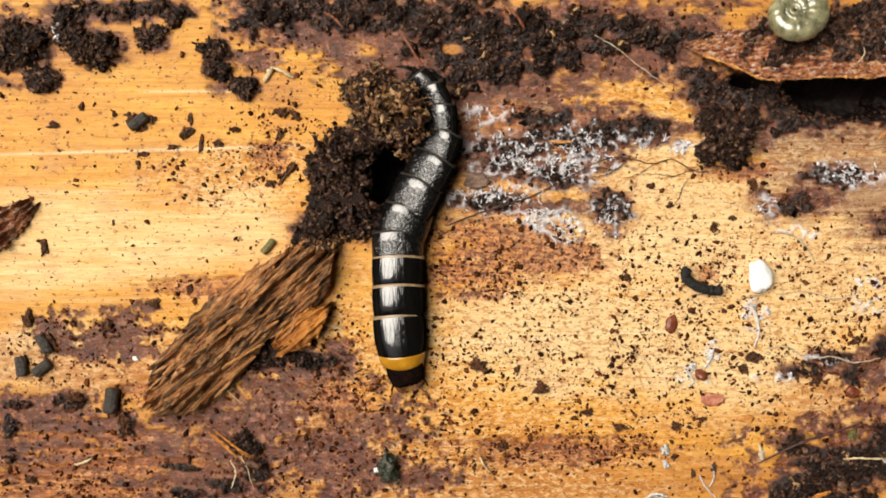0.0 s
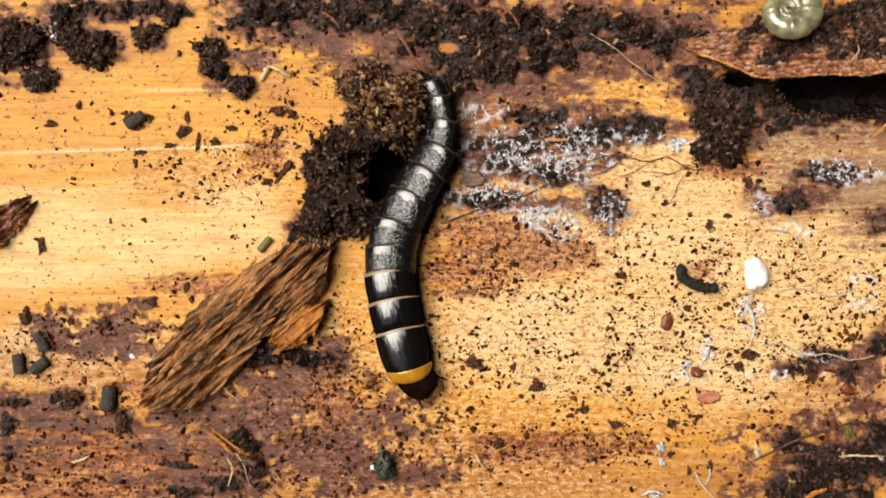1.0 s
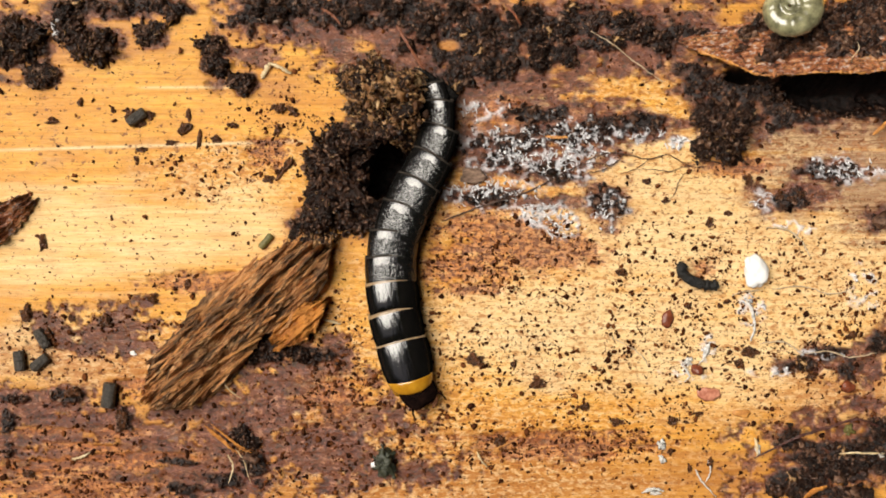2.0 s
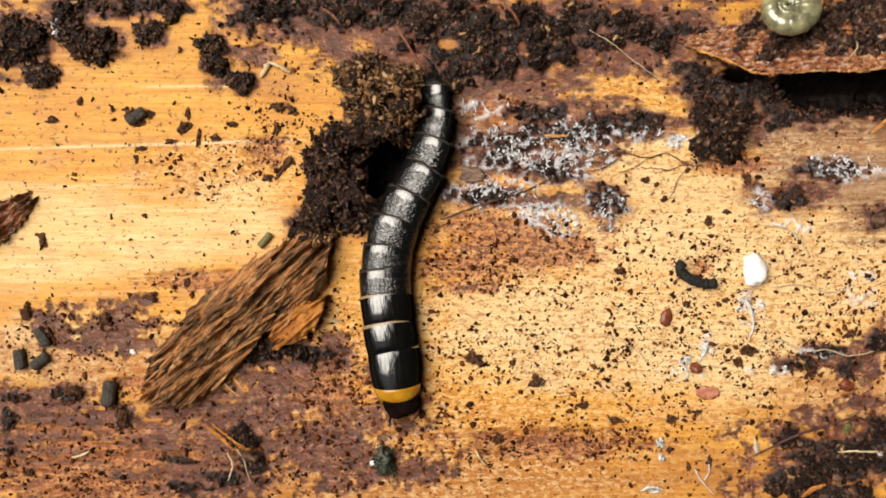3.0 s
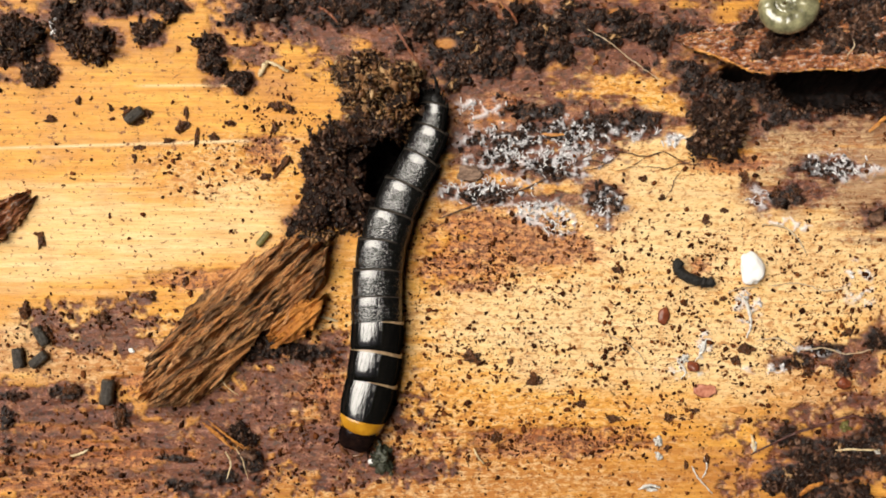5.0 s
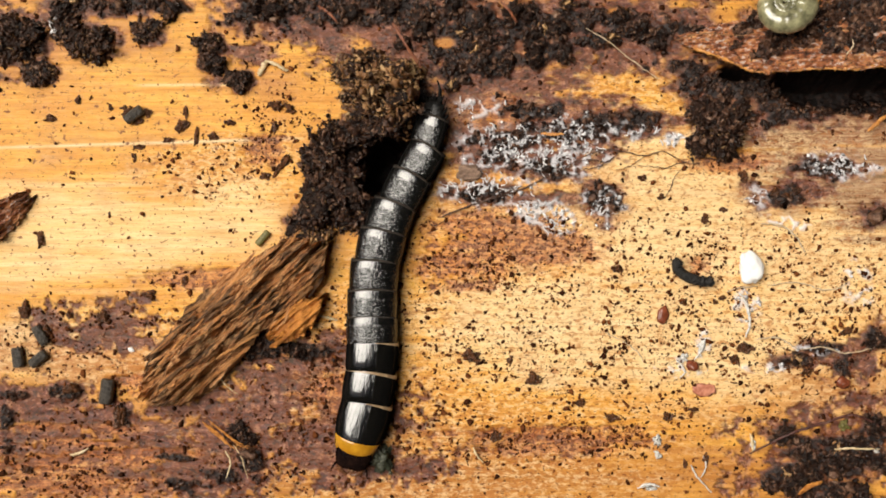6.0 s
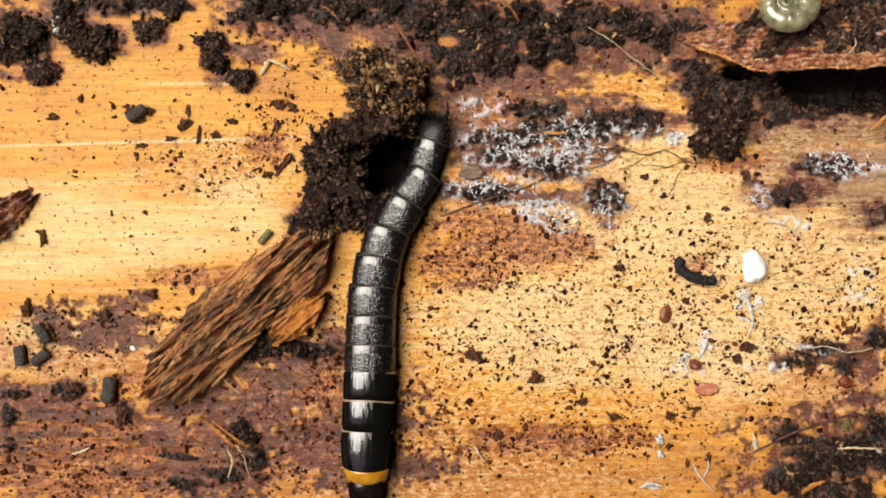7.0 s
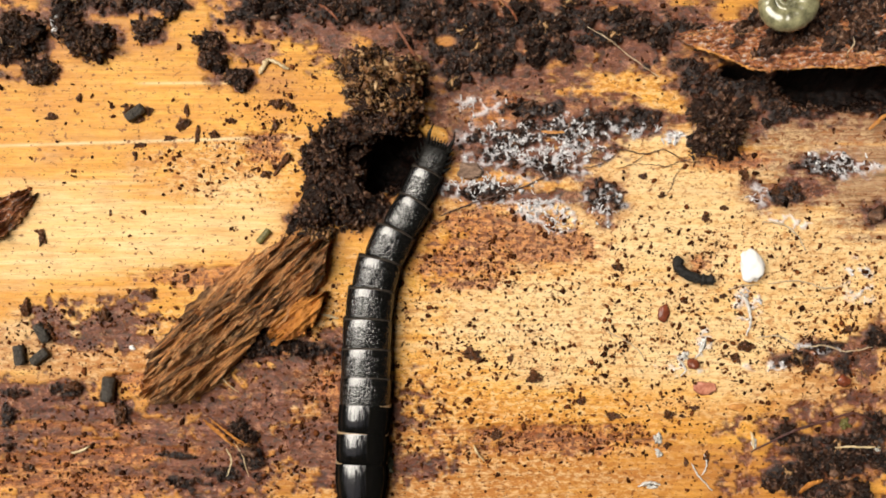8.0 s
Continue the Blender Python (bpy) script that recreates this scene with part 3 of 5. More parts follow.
ICO = {k: ico(k) for k in (1, 2, 3, 4, 5)}


def lumpy(v, seed, amount, freq=1.5, octaves=3, gain=0.62):
    """Pushes points out and in along their own direction by a rough 3D wave field."""
    rng = np.random.RandomState(seed)
    d = np.zeros(len(v))
    for o in range(octaves):
        for _ in range(5):
            k = rng.normal(size=3) * freq * 1.9 ** o
            d += np.sin(v @ k + rng.rand() * 6.283) * gain ** o
    return v * (1 + amount * d / 3.0)[:, None]


def turn_matrices(rng, n):
    q = rng.normal(size=(n, 4))
    q /= np.linalg.norm(q, axis=1)[:, None]
    w, x, y, z = q.T
    return np.stack([np.stack([1 - 2 * (y * y + z * z), 2 * (x * y - z * w), 2 * (x * z + y * w)], -1),
                     np.stack([2 * (x * y + z * w), 1 - 2 * (x * x + z * z), 2 * (y * z - x * w)], -1),
                     np.stack([2 * (x * z - y * w), 2 * (y * z + x * w), 1 - 2 * (x * x + y * y)], -1)], 1)


def scatter(places, sizes, seed, sub=1, rough=0.8, flat=1.0, slim=0.62):
    """Many angular crumbs as one pair of arrays: places n x 3, sizes n (radius), all in metres."""
    rng = np.random.RandomState(seed)
    base, tri = ICO[sub]
    kinds = [lumpy(base, seed * 7 + k, rough, 2.2) for k in range(16)]
    pick = rng.randint(0, 16, len(places))
    shape = np.stack(kinds)[pick]
    stretch = 1 - slim * rng.rand(len(places), 3)
    shape = shape * stretch[:, None, :]
    shape = np.einsum("nij,nkj->nki", turn_matrices(rng, len(places)), shape)
    shape[:, :, 2] *= flat
    v = shape * sizes[:, None, None] + places[:, None, :]
    f = tri[None] + (np.arange(len(places)) * len(base))[:, None, None]
    return v.reshape(-1, 3), f.reshape(-1, 3)


def joined(*pairs):
    vs, fs, at = [], [], 0
    for v, f in pairs:
        vs.append(v)
        fs.append(f + at)
        at += len(v)
    return np.concatenate(vs), np.concatenate(fs)


def tube(points, radii, sides=8, flat=1.0):
    """A round tapering tube through points (Vectors, metres); returns quads closed with fans folded to quads."""
    pts = [Vector(p) for p in points]
    v, f = [], []
    for i, p in enumerate(pts):
        d = (pts[min(i + 1, len(pts) - 1)] - pts[max(i - 1, 0)]).normalized()
        side = d.cross(Vector((0, 0, 1)))
        side = side.normalized() if side.length > 1e-6 else Vector((1, 0, 0))
        up = side.cross(d)
        for k in range(sides):
            a = 2 * math.pi * k / sides
            v.append(p + side * (math.cos(a) * radii[i]) + up * (math.sin(a) * radii[i] * flat))
    for i in range(len(pts) - 1):
        for k in range(sides):
            k2 = (k + 1) % sides
            f.append((i * sides + k, i * sides + k2, (i + 1) * sides + k2, (i + 1) * sides + k))
    a, b = len(v), len(v) + 1
    v += [pts[0], pts[-1]]
    last = (len(pts) - 1) * sides
    tri = [(q[0], q[1], q[2]) for q in f] + [(q[0], q[2], q[3]) for q in f]
    for k in range(sides):
        k2 = (k + 1) % sides
        tri.append((a, k2, k))
        tri.append((b, last + k, last + k2))
    return np.array([p[:] for p in v]), np.array(tri)


def smooth_path(points, n):
    """A rounded path through a few places."""
    p = [Vector(q) for q in points]
    out = []
    for i in range(n):
        t = i / (n - 1) * (len(p) - 1)
        k = min(int(t), len(p) - 2)
        f = t - k
        p0, p1, p2, p3 = p[max(k - 1, 0)], p[k], p[k + 1], p[min(k + 2, len(p) - 1)]
        out.append(0.5 * ((2 * p1) + (p2 - p0) * f + (2 * p0 - 5 * p1 + 4 * p2 - p3) * f * f + (3 * p1 - p0 - 3 * p2 + p3) * f ** 3))
    return out


# ---- setting: forest floor and the log ----
def build_ground():
    n = 60
    g = np.sign(np.linspace(-1, 1, n)) * np.abs(np.linspace(-1, 1, n)) ** 4 * 300
    x, y = np.meshgrid(g, g, indexing="ij")
    z = -2 * LOG_R + 0.04 + 0.05 * (fbm(x * 0.8 + 90, y * 0.8 + 90, 4, 3) - 0.5)
    v = np.stack([x, y, z], -1).reshape(-1, 3)
    i = np.arange(n * n).reshape(n, n)
    f = np.stack([i[:-1, :-1], i[1:, :-1], i[1:, 1:], i[:-1, 1:]], -1).reshape(-1, 4)
    tagged(part("ground", mesh_of("ground", v, f), EARTH), "dark brown forest floor of leaf litter and soil", "ground", kind="structure")


def build_log():
    dense_x = np.arange(-40, 40.01, 0.115) * MM
    far_x = np.geomspace(0.042, 0.9, 24)
    xs = np.concatenate([-far_x[::-1], dense_x, far_x])
    dense_a = np.arange(-25, 25.01, 0.115) * MM / LOG_R
    far_a = np.geomspace(0.106, math.pi, 26)
    angles = np.concatenate([-far_a[::-1][1:], dense_a, far_a])
    x, a = np.meshgrid(xs, angles, indexing="ij")
    y = LOG_R * np.sin(a)
    inside = np.cos(a) > 0.3
    r = regions(x, y)
    for key in r:
        r[key] = np.where(inside, r[key], 0.3 if key == "stain" else 0.0)
    h = np.where(inside, relief(x, y, r), 0)
    v = np.stack([x, (LOG_R + h) * np.sin(a), (LOG_R + h) * np.cos(a) - LOG_R], -1).reshape(-1, 3)
    nx, na = len(xs), len(angles)
    i = np.arange(nx * na).reshape(nx, na)
    f = np.stack([i[:-1, :-1], i[1:, :-1], i[1:, 1:], i[:-1, 1:]], -1).reshape(-1, 4)[:, ::-1]
    me = mesh_of("wood", v, f)
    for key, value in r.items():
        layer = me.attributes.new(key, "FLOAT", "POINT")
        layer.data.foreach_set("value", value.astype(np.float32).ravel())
    log = tagged(new("fallen_log"), "fallen log stripped of bark, bare orange-yellow wood with purple-brown rot", "log", kind="structure")
    log.location = (0, 0, -2 * LOG_R)
    wood = part("bare_wood", me, WOOD, log)
    wood.location = (0, 0, 2 * LOG_R)
    for side in (-1, 1):
        ring = np.linspace(0, 2 * math.pi, 49)[:-1]
        rows = [np.stack([np.full(48, side * (0.9 + 0.004 * (1 - q))), LOG_R * q * np.sin(ring), LOG_R * q * np.cos(ring)], -1) for q in (1.0, 0.97, 0.8, 0.5, 0.2, 0.02)]
        k = np.arange(6 * 48).reshape(6, 48)
        k2 = np.roll(k, -1, axis=1)
        quads = np.stack([k[:-1], k2[:-1], k2[1:], k[1:]], -1).reshape(-1, 4)
        end = part("cut_end", mesh_of("cut_end", np.concatenate(rows), quads if side > 0 else quads[:, ::-1]), STRAW, log, "sawn pale end of the log")
        end.location = (0, 0, LOG_R)


def build_sky_screen():
    """An unseen dark dome added to shape light and reflections all round and overhead, open to the sky on the side the
    light comes from.
    """
    e, a = radians(SUN_ELEVATION), radians(SUN_TURN)
    gap = np.array([math.sin(a) * math.cos(e), math.cos(a) * math.cos(e), math.sin(e)])
    v, f = ICO[5]
    rough = fbm(v[:, 0] * 5 + v[:, 2] * 3 + 20, v[:, 1] * 5 + 20, 10, 4) - 0.5
    away = np.degrees(np.arccos(np.clip(v @ gap, -1, 1))) + rough * 26
    keep = (v[:, 2] > -0.06) & (away > 33)
    f = f[keep[f].all(axis=1)]
    v = v * (70 * (1 + 0.12 * rough))[:, None]
    v[:, 2] -= 2 * LOG_R
    used, back = np.unique(f, return_inverse=True)
    tagged(part("backdrop", mesh_of("backdrop", v[used], back.reshape(-1, 3)[:, ::-1]), SKY_SCREEN), "unseen dark green dome added to shape the light, open towards the sun", "trees", kind="structure")


build_ground()
build_sky_screen()
build_log()


# ---- loose soil and crumbs that nobody could count ----
def sprinkle(name, seed, count, density, size, mat, label, category, sink=0.2, sub=1, flat=0.8, rough=0.8, spread=(39, 23)):
    """count tries of crumbs over the bared wood, kept where density(u, v, regions) says so."""
    rng = np.random.RandomState(seed)
    x = (rng.rand(count) * 2 - 1) * spread[0] * MM
    y = (rng.rand(count) * 2 - 1) * spread[1] * MM
    r = regions(x, y)
    keep = rng.rand(count) < density(x / UNIT + 784, 441 - y / UNIT, r)
    x, y = x[keep], y[keep]
    r = {k: q[keep] for k, q in r.items()}
    s = size(rng, len(x), r) * MM
    z = crown(y) + relief(x, y, r) + s * (1 - sink) * flat * 0.7
    me = mesh_of(name, *scatter(np.stack([x, y, z], -1), s, seed, sub, rough, flat), smooth=True)
    return tagged(part(name, me, mat), label, category, kind="stuff")


sprinkle("loose_soil", 3, 120000, lambda u, v, r: r["soil"] ** 1.5 * 0.85 * (1 - r["hollow"]),
         lambda g, n, r: 0.045 + 0.17 * g.rand(n) ** 3 + 0.02 * r["soil"], SOIL,
         "moist dark brown soil crumbs spread over the log", "soil", sub=1, flat=0.9)
sprinkle("soil_lumps", 4, 16000, lambda u, v, r: r["soil"] ** 2 * 0.15 * (1 - r["hollow"]),
         lambda g, n, r: 0.16 + 0.34 * g.rand(n) ** 2.8, SOIL,
         "coarse dark soil lumps lying on the log", "soil", sub=2, flat=0.8)

SPECK_RIGHT = [(880, 465, 130, 60), (860, 640, 190, 110), (1050, 560, 200, 120), (1250, 560, 200, 140), (1450, 480, 150, 80), (1050, 720, 250, 90), (790, 760, 110, 90), (1350, 600, 200, 160), (1180, 450, 140, 60), (1450, 560, 120, 120)]
SPECK_LEFT = [(560, 640, 90, 110), (520, 800, 130, 90), (380, 290, 130, 60), (200, 600, 120, 60), (470, 180, 90, 90), (60, 620, 80, 60), (120, 700, 90, 30)]
sprinkle("frass_crumbs", 5, 105000,
         lambda u, v, r: np.clip(0.024 + 0.26 * step(0.15, 0.9, blobs(u, v, SPECK_RIGHT)) + 0.24 * step(0.2, 0.9, blobs(u, v, SPECK_LEFT)) + 0.18 * r["rust"] + 0.09 * r["stain"] - 0.5 * r["soil"], 0, 1)
         * step(0.30, 0.55, fbm(u * 0.03, v * 0.03, 7, 3)),
         lambda g, n, r: 0.062 + 0.185 * g.rand(n) ** 2.6, CRUMB,
         "small dark red-brown frass crumbs strewn over bare wood", "frass crumbs", sub=1, flat=0.6)
sprinkle("fine_dust", 6, 60000,
         lambda u, v, r: np.clip(0.018 + 0.10 * r["stain"] + 0.16 * step(0.2, 0.9, blobs(u, v, SPECK_LEFT + SPECK_RIGHT)), 0, 1) * step(0.3, 0.65, fbm(u * 0.05, v * 0.05, 8, 3)),
         lambda g, n, r: 0.045 + 0.08 * g.rand(n) ** 2, CRUMB,
         "fine brown wood dust sprinkled on the log", "wood dust", sub=1, flat=0.5)
sprinkle("fungus_grains", 7, 75000, lambda u, v, r: r["fungus"] * 0.55,
         lambda g, n, r: 0.05 + 0.17 * g.rand(n) ** 2.2, GRIT,
         "white and grey crumbs of fungus on stained wood", "fungus", sub=1, flat=0.8)


def fungus_curls():
    """Short bent white threads matted together on the stained wood."""
    rng = np.random.RandomState(31)
    x, y = (rng.rand(30000) * 2 - 1) * 35 * MM, (rng.rand(30000) * 2 - 1) * 20 * MM
    m = blobs(x / UNIT + 784, 441 - y / UNIT, FUNGUS[:12])
    keep = rng.rand(len(x)) < step(0.45, 0.9, m) * 0.95 * step(0.34, 0.54, fbm(x / MM * 0.9, y / MM * 0.9, 19, 3))
    x, y = x[keep], y[keep]
    z = ground_z(x, y)
    pairs = []
    for px, py, pz in zip(x, y, z):
        d, bend, ln = rng.rand() * 6.28, (rng.rand() - 0.5) * 3.0, (0.12 + 0.30 * rng.rand()) * MM
        path, q = [], np.array([px, py, pz + 0.05 * MM])
        for s in range(5):
            path.append(Vector(q))
            q = q + np.array([math.cos(d), math.sin(d), 0.5 * math.sin(s * 0.9)]) * ln / 3
            d += bend / 3
        r = (0.028 + 0.03 * rng.rand()) * MM
        pairs.append(tube(path, [r, r * 1.2, r, r, r * 0.5], 5))
    tagged(part("fungus_curls", mesh_of("fungus_curls", *joined(*pairs)), GRIT), "matted white and grey fungus threads on stained wood", "fungus", kind="stuff")


fungus_curls()


# ---- soil clods ----
def clod(u, v, ru, rv, rz, seed, label, mat=SOIL, crumbs=260, crumb=0.33, turn=0, name="soil_clod", sink=0.15, fibres=0):
    """A clod: a lumpy core under many small crumbs and fibres, half sizes in plan units and millimetres, origin at its base."""
    rng = np.random.RandomState(seed)
    c, f = ICO[5 if crumbs > 700 else 4]
    c = lumpy(c, seed, 0.50, 2.0, 6, 0.76)
    shrink = 1.0 if rv > 60 or name != "soil_clod" else 0.78
    half = np.array([ru * UNIT * shrink, rv * UNIT * shrink, rz * MM * shrink])
    rz *= shrink
    crumbs = int(crumbs * 1.5)
    crumb *= 0.85 if mat == HUMUS else 0.8

    def settle(p):
        p[:, 2] = np.maximum(p[:, 2], -0.55 * rz * MM) + 0.5 * rz * MM
        return p

    ob = tagged(new(name), label, "soil clod", "soil clods")
    ob.location, ob.rotation_euler = on(u, v, -sink), (0, 0, radians(turn))
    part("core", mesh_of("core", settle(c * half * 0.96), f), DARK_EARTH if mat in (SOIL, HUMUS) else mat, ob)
    near = rng.randint(0, len(c), crumbs)
    spots = c[near] * half * (0.94 + 0.14 * rng.rand(crumbs))[:, None]
    sizes = crumb * MM * (0.30 + 1.3 * rng.rand(crumbs) ** 2.4)
    pack = scatter(spots, sizes, seed + 1, 2, 0.9, 1.0, 0.88 if mat == HUMUS else 0.70)
    tagged(part("crumb_cover", mesh_of("crumb_cover", settle(pack[0]), pack[1]), mat, ob), kind="stuff")
    if fibres:
        pairs = []
        for k in rng.randint(0, len(c), fibres):
            p = Vector(c[k] * half * 1.03)
            d = Vector(rng.normal(size=3)).normalized().cross(p.normalized())
            ln = (0.25 + 0.75 * rng.rand() ** 2) * MM
            pairs.append(tube([p - d * ln * 0.5, p + p.normalized() * 0.12 * MM, p + d * ln * 0.5], [0.018 * MM, 0.036 * MM, 0.018 * MM], 4))
        fv, ff = joined(*pairs)
        tagged(part("fibre_felt", mesh_of("fibre_felt", settle(fv), ff), FIBRE, ob), kind="stuff")
    return ob


clod(556, 424, 36, 22, 0.9, 23, "brown crumbly clod at the end of the wood chip", HUMUS, 260, 0.22, 10, "soil_clod", 0.15, 200)
BIG_CLOD = clod(674, 172, 63, 48, 2.4, 11, "fibrous brown humus clod resting against the larva", HUMUS, 2200, 0.26, 0, "humus_clod", 0.15, 2600)
clod(590, 300, 46, 84, 1.5, 12, "dark moist soil heap under the humus clod", SOIL, 1900, 0.25, 14, "soil_clod", 0.15, 260)
clod(625, 378, 56, 34, 0.9, 13, "black moist soil clod beside the larva", SOIL, 700, 0.24, 0, "soil_clod", 0.15, 70)
clod(1268, 232, 52, 47, 1.7, 14, "blocky dark grey soil clod on the log", SOIL, 1300, 0.22, 0, "soil_clod", 0.15, 120)
clod(28, 75, 46, 46, 0.9, 15, "dark brown soil clod on bare wood", SOIL, 700, 0.24, fibres=120)
clod(658, 228, 62, 26, 1.2, 22, "dark brown soil clod leaning over a dark hollow", SOIL, 900, 0.26, 12, "soil_clod", -1.1, 200)
clod(166, 84, 36, 34, 0.75, 16, "brown soil clod on bare wood", SOIL, 480, 0.24, fibres=160)
clod(122, 52, 28, 20, 0.6, 24, "small grey-brown soil clod beside a larger clod", SOIL, 260, 0.22, fibres=60)
clod(73, 138, 27, 18, 0.45, 17, "small brown soil clod on bare wood", SOIL, 220, 0.20, fibres=60)
clod(262, 58, 24, 20, 0.5, 18, "small brown soil clod on bare wood", SOIL, 220, 0.20, fibres=60)
clod(426, 146, 20, 18, 0.5, 19, "small dark soil clod on bare wood", SOIL, 130, 0.22)
clod(374, 80, 24, 20, 0.5, 20, "small brown soil clod on bare wood", SOIL, 220, 0.20, fibres=60)
clod(372, 112, 13, 18, 0.6, 21, "small dark soil clod on bare wood", SOIL, 80, 0.22)


def small_clods():
    """Small clods on the soil, copies of a few kinds."""
    rng = np.random.RandomState(64)
    kinds = []
    spots = []
    while len(spots) < 90:
        u, v = rng.rand() * 1568, rng.rand() * 882
        r = regions(np.array([(u - 784) * UNIT]), np.array([(441 - v) * UNIT]))
        free = all((u - p) ** 2 + ((v - q) * 1.3) ** 2 > 22 ** 2 for p, q in spots)
        if r["soil"][0] > 0.75 and r["hollow"][0] < 0.1 and free and not (560 < u < 760 and 120 < v < 420) and not (1200 < u < 1350 and 140 < v < 300) and not (1000 < u and 270 < v < 420) and not (770 < u < 1210 and 170 < v < 420) and not (u < 560 and v > 640):
            spots.append((u, v))
    for k, (u, v) in enumerate(spots):
        if k < 7:
            kinds.append(clod(u, v, 8 + 1.8 * k, 7 + 1.6 * k, 0.28 + 0.06 * k, 200 + k, "small moist soil clod lying in loose soil", HUMUS if k == 2 else SOIL, 20 + 9 * k, 0.24))
        else:
            p = on(u, v, -0.15)
            copy_thing(kinds[k % 7], Matrix.Translation(p) @ Matrix.Rotation(rng.rand() * 6.28, 4, "Z"))


small_clods()


# ---- small droppings, crumbs ----
def crumb_thing(u, v, ru, rv, seed, turn=0, mat=CLOT, label="dark brown frass crumb lying on bare wood", h=0.8):
    rng = np.random.RandomState(seed)
    pairs = []
    for k in range(1 if max(ru, rv) < 8 else 6):
        c, f = ICO[3 if k == 0 else 2]
        c = lumpy(c, seed + k, 0.70 if mat == TUFT else 0.42, 3.0 if mat == TUFT else 2.0, 6, 0.84) * (0.66 if k == 0 else 0.25 + 0.22 * rng.rand())
        a = rng.rand() * 6.28
        pairs.append((c + (np.array([math.cos(a), math.sin(a), 0]) * (0.5 + 0.45 * rng.rand()) if k else 0), f))
    c, f = joined(*pairs)
    c = c * np.array([ru, rv, min(ru, rv) * h]) * UNIT * 0.78
    c[:, 2] = np.maximum(c[:, 2], -0.3 * min(ru, rv) * UNIT) + 0.25 * min(ru, rv) * UNIT
    ob = tagged(part("frass_crumb", mesh_of("frass_crumb", c, f, smooth=True), mat), label, "frass crumb", "large frass crumbs")
    ob.location, ob.rotation_euler = on(u, v), (0, 0, radians(turn))


def pellet(u, v, length, width, turn, mat, label, seed):
    """A short blunt cylinder with worn edges and a dented side."""
    k = UNIT
    path = [Vector((t * length * k / 2, 0, 0)) for t in (-1, -0.93, -0.8, -0.4, 0, 0.4, 0.8, 0.93, 1)]
    radii = [w * width * k / 2 for w in (0.80, 0.93, 0.99, 1.01, 0.98, 1.01, 0.99, 0.93, 0.80)]
    a, f = tube(path, radii, 14, 0.85)
    rng = np.random.RandomState(seed)
    wob = sum(np.sin((a / (width * k)) @ (rng.normal(size=3) * 5) + rng.rand() * 6) for _ in range(4))
    a = a * (1 + 0.008 * wob)[:, None]
    me = mesh_of("frass_pellet", a, f, smooth=True)
    ob = tagged(part("frass_pellet", me, mat), label, "frass pellet", "frass pellets")
    p = on(u, v)
    ob.location = (p.x, p.y, p.z + width * k * 0.40)
    ob.rotation_euler = (0, 0, radians(turn))


pellet(36, 634, 35, 20, 97, FRASS, "dark grey blunt frass pellet on bare wood", 1)
pellet(76, 595, 36, 19, -60, FRASS, "dark grey blunt frass pellet on bare wood", 2)
pellet(72, 637, 34, 19, 38, FRASS, "dark grey blunt frass pellet on bare wood", 3)
pellet(194, 694, 44, 25, 83, FRASS, "large grey frass pellet beside the wood chip", 4)
pellet(241, 206, 36, 20, 36, FRASS, "shiny grey frass pellet on bare wood", 5)
pellet(468, 424, 30, 13, 50, OLIVE, "olive green frass pellet beside the wood chip", 6)
for spot in ((228, 200, 12, 14), (262, 201, 12, 9), (246, 216, 14, 8), (90, 212, 14, 9), (140, 180, 7, 10), (197, 193, 6, 8), (222, 193, 8, 6), (330, 200, 7, 12), (322, 226, 15, 16), (300, 249, 14, 6),
             (380, 243, 12, 8), (410, 219, 10, 8), (487, 225, 9, 13), (248, 262, 12, 7), (240, 280, 5, 9), (75, 425, 9, 18), (195, 380, 4, 5)):
    crumb_thing(*spot, int(spot[0]))
for spot in ((515, 195, 12, 12), (493, 190, 14, 12), (350, 245, 6, 24), (330, 497, 7, 9), (268, 525, 16, 10), (45, 550, 13, 20), (125, 560, 8, 9),
             (185, 565, 14, 14), (85, 585, 12, 14), (130, 690, 18, 14), (215, 735, 12, 22), (50, 833, 14, 9), (470, 315, 14, 8)):
    crumb_thing(*spot, int(spot[0]) + 500)
crumb_thing(504, 292, 9, 28, 1004, -38, label="long dark crumb of wood on stained wood")
for spot in ((1140, 318, 9, 8), (1172, 352, 10, 6), (1250, 390, 8, 11), (1282, 373, 8, 7), (1318, 315, 10, 10), (1105, 310, 5, 5), (835, 635, 22, 14),
             (945, 675, 18, 14), (905, 640, 7, 9), (1030, 715, 11, 9), (880, 775, 10, 15), (1095, 480, 13, 9), (1212, 538, 7, 8), (1280, 530, 9, 6)):
    crumb_thing(*spot, int(spot[0]) + 900, label="dark brown crumb among fine frass on bare wood")
for spot in ((1268, 537, 7, 7), (1320, 618, 17, 13), (1302, 638, 11, 12), (1232, 727, 12, 6), (1183, 740, 12, 10), (1210, 742, 6, 5), (1182, 795, 7, 9),
             (1085, 742, 16, 9), (1252, 815, 10, 12), (1215, 825, 6, 8), (1372, 342, 12, 9), (1395, 350, 9, 7), (1412, 340, 12, 6), (1500, 590, 14, 10), (1430, 660, 16, 10)):
    crumb_thing(*spot, int(spot[0]) + 1300, label="dark crumb of soil on bare wood")

clod(428, 768, 30, 20, 0.8, 43, "black crumbly clod in the rotten wood", SOIL, 160, 0.2)
# dark green droppings near the larva's way
clod(674, 812, 15, 15, 0.5, 41, "dark green crumbly dropping in the larva's way", GREENISH, 60, 0.25, 0, "green_dropping", 0.1)


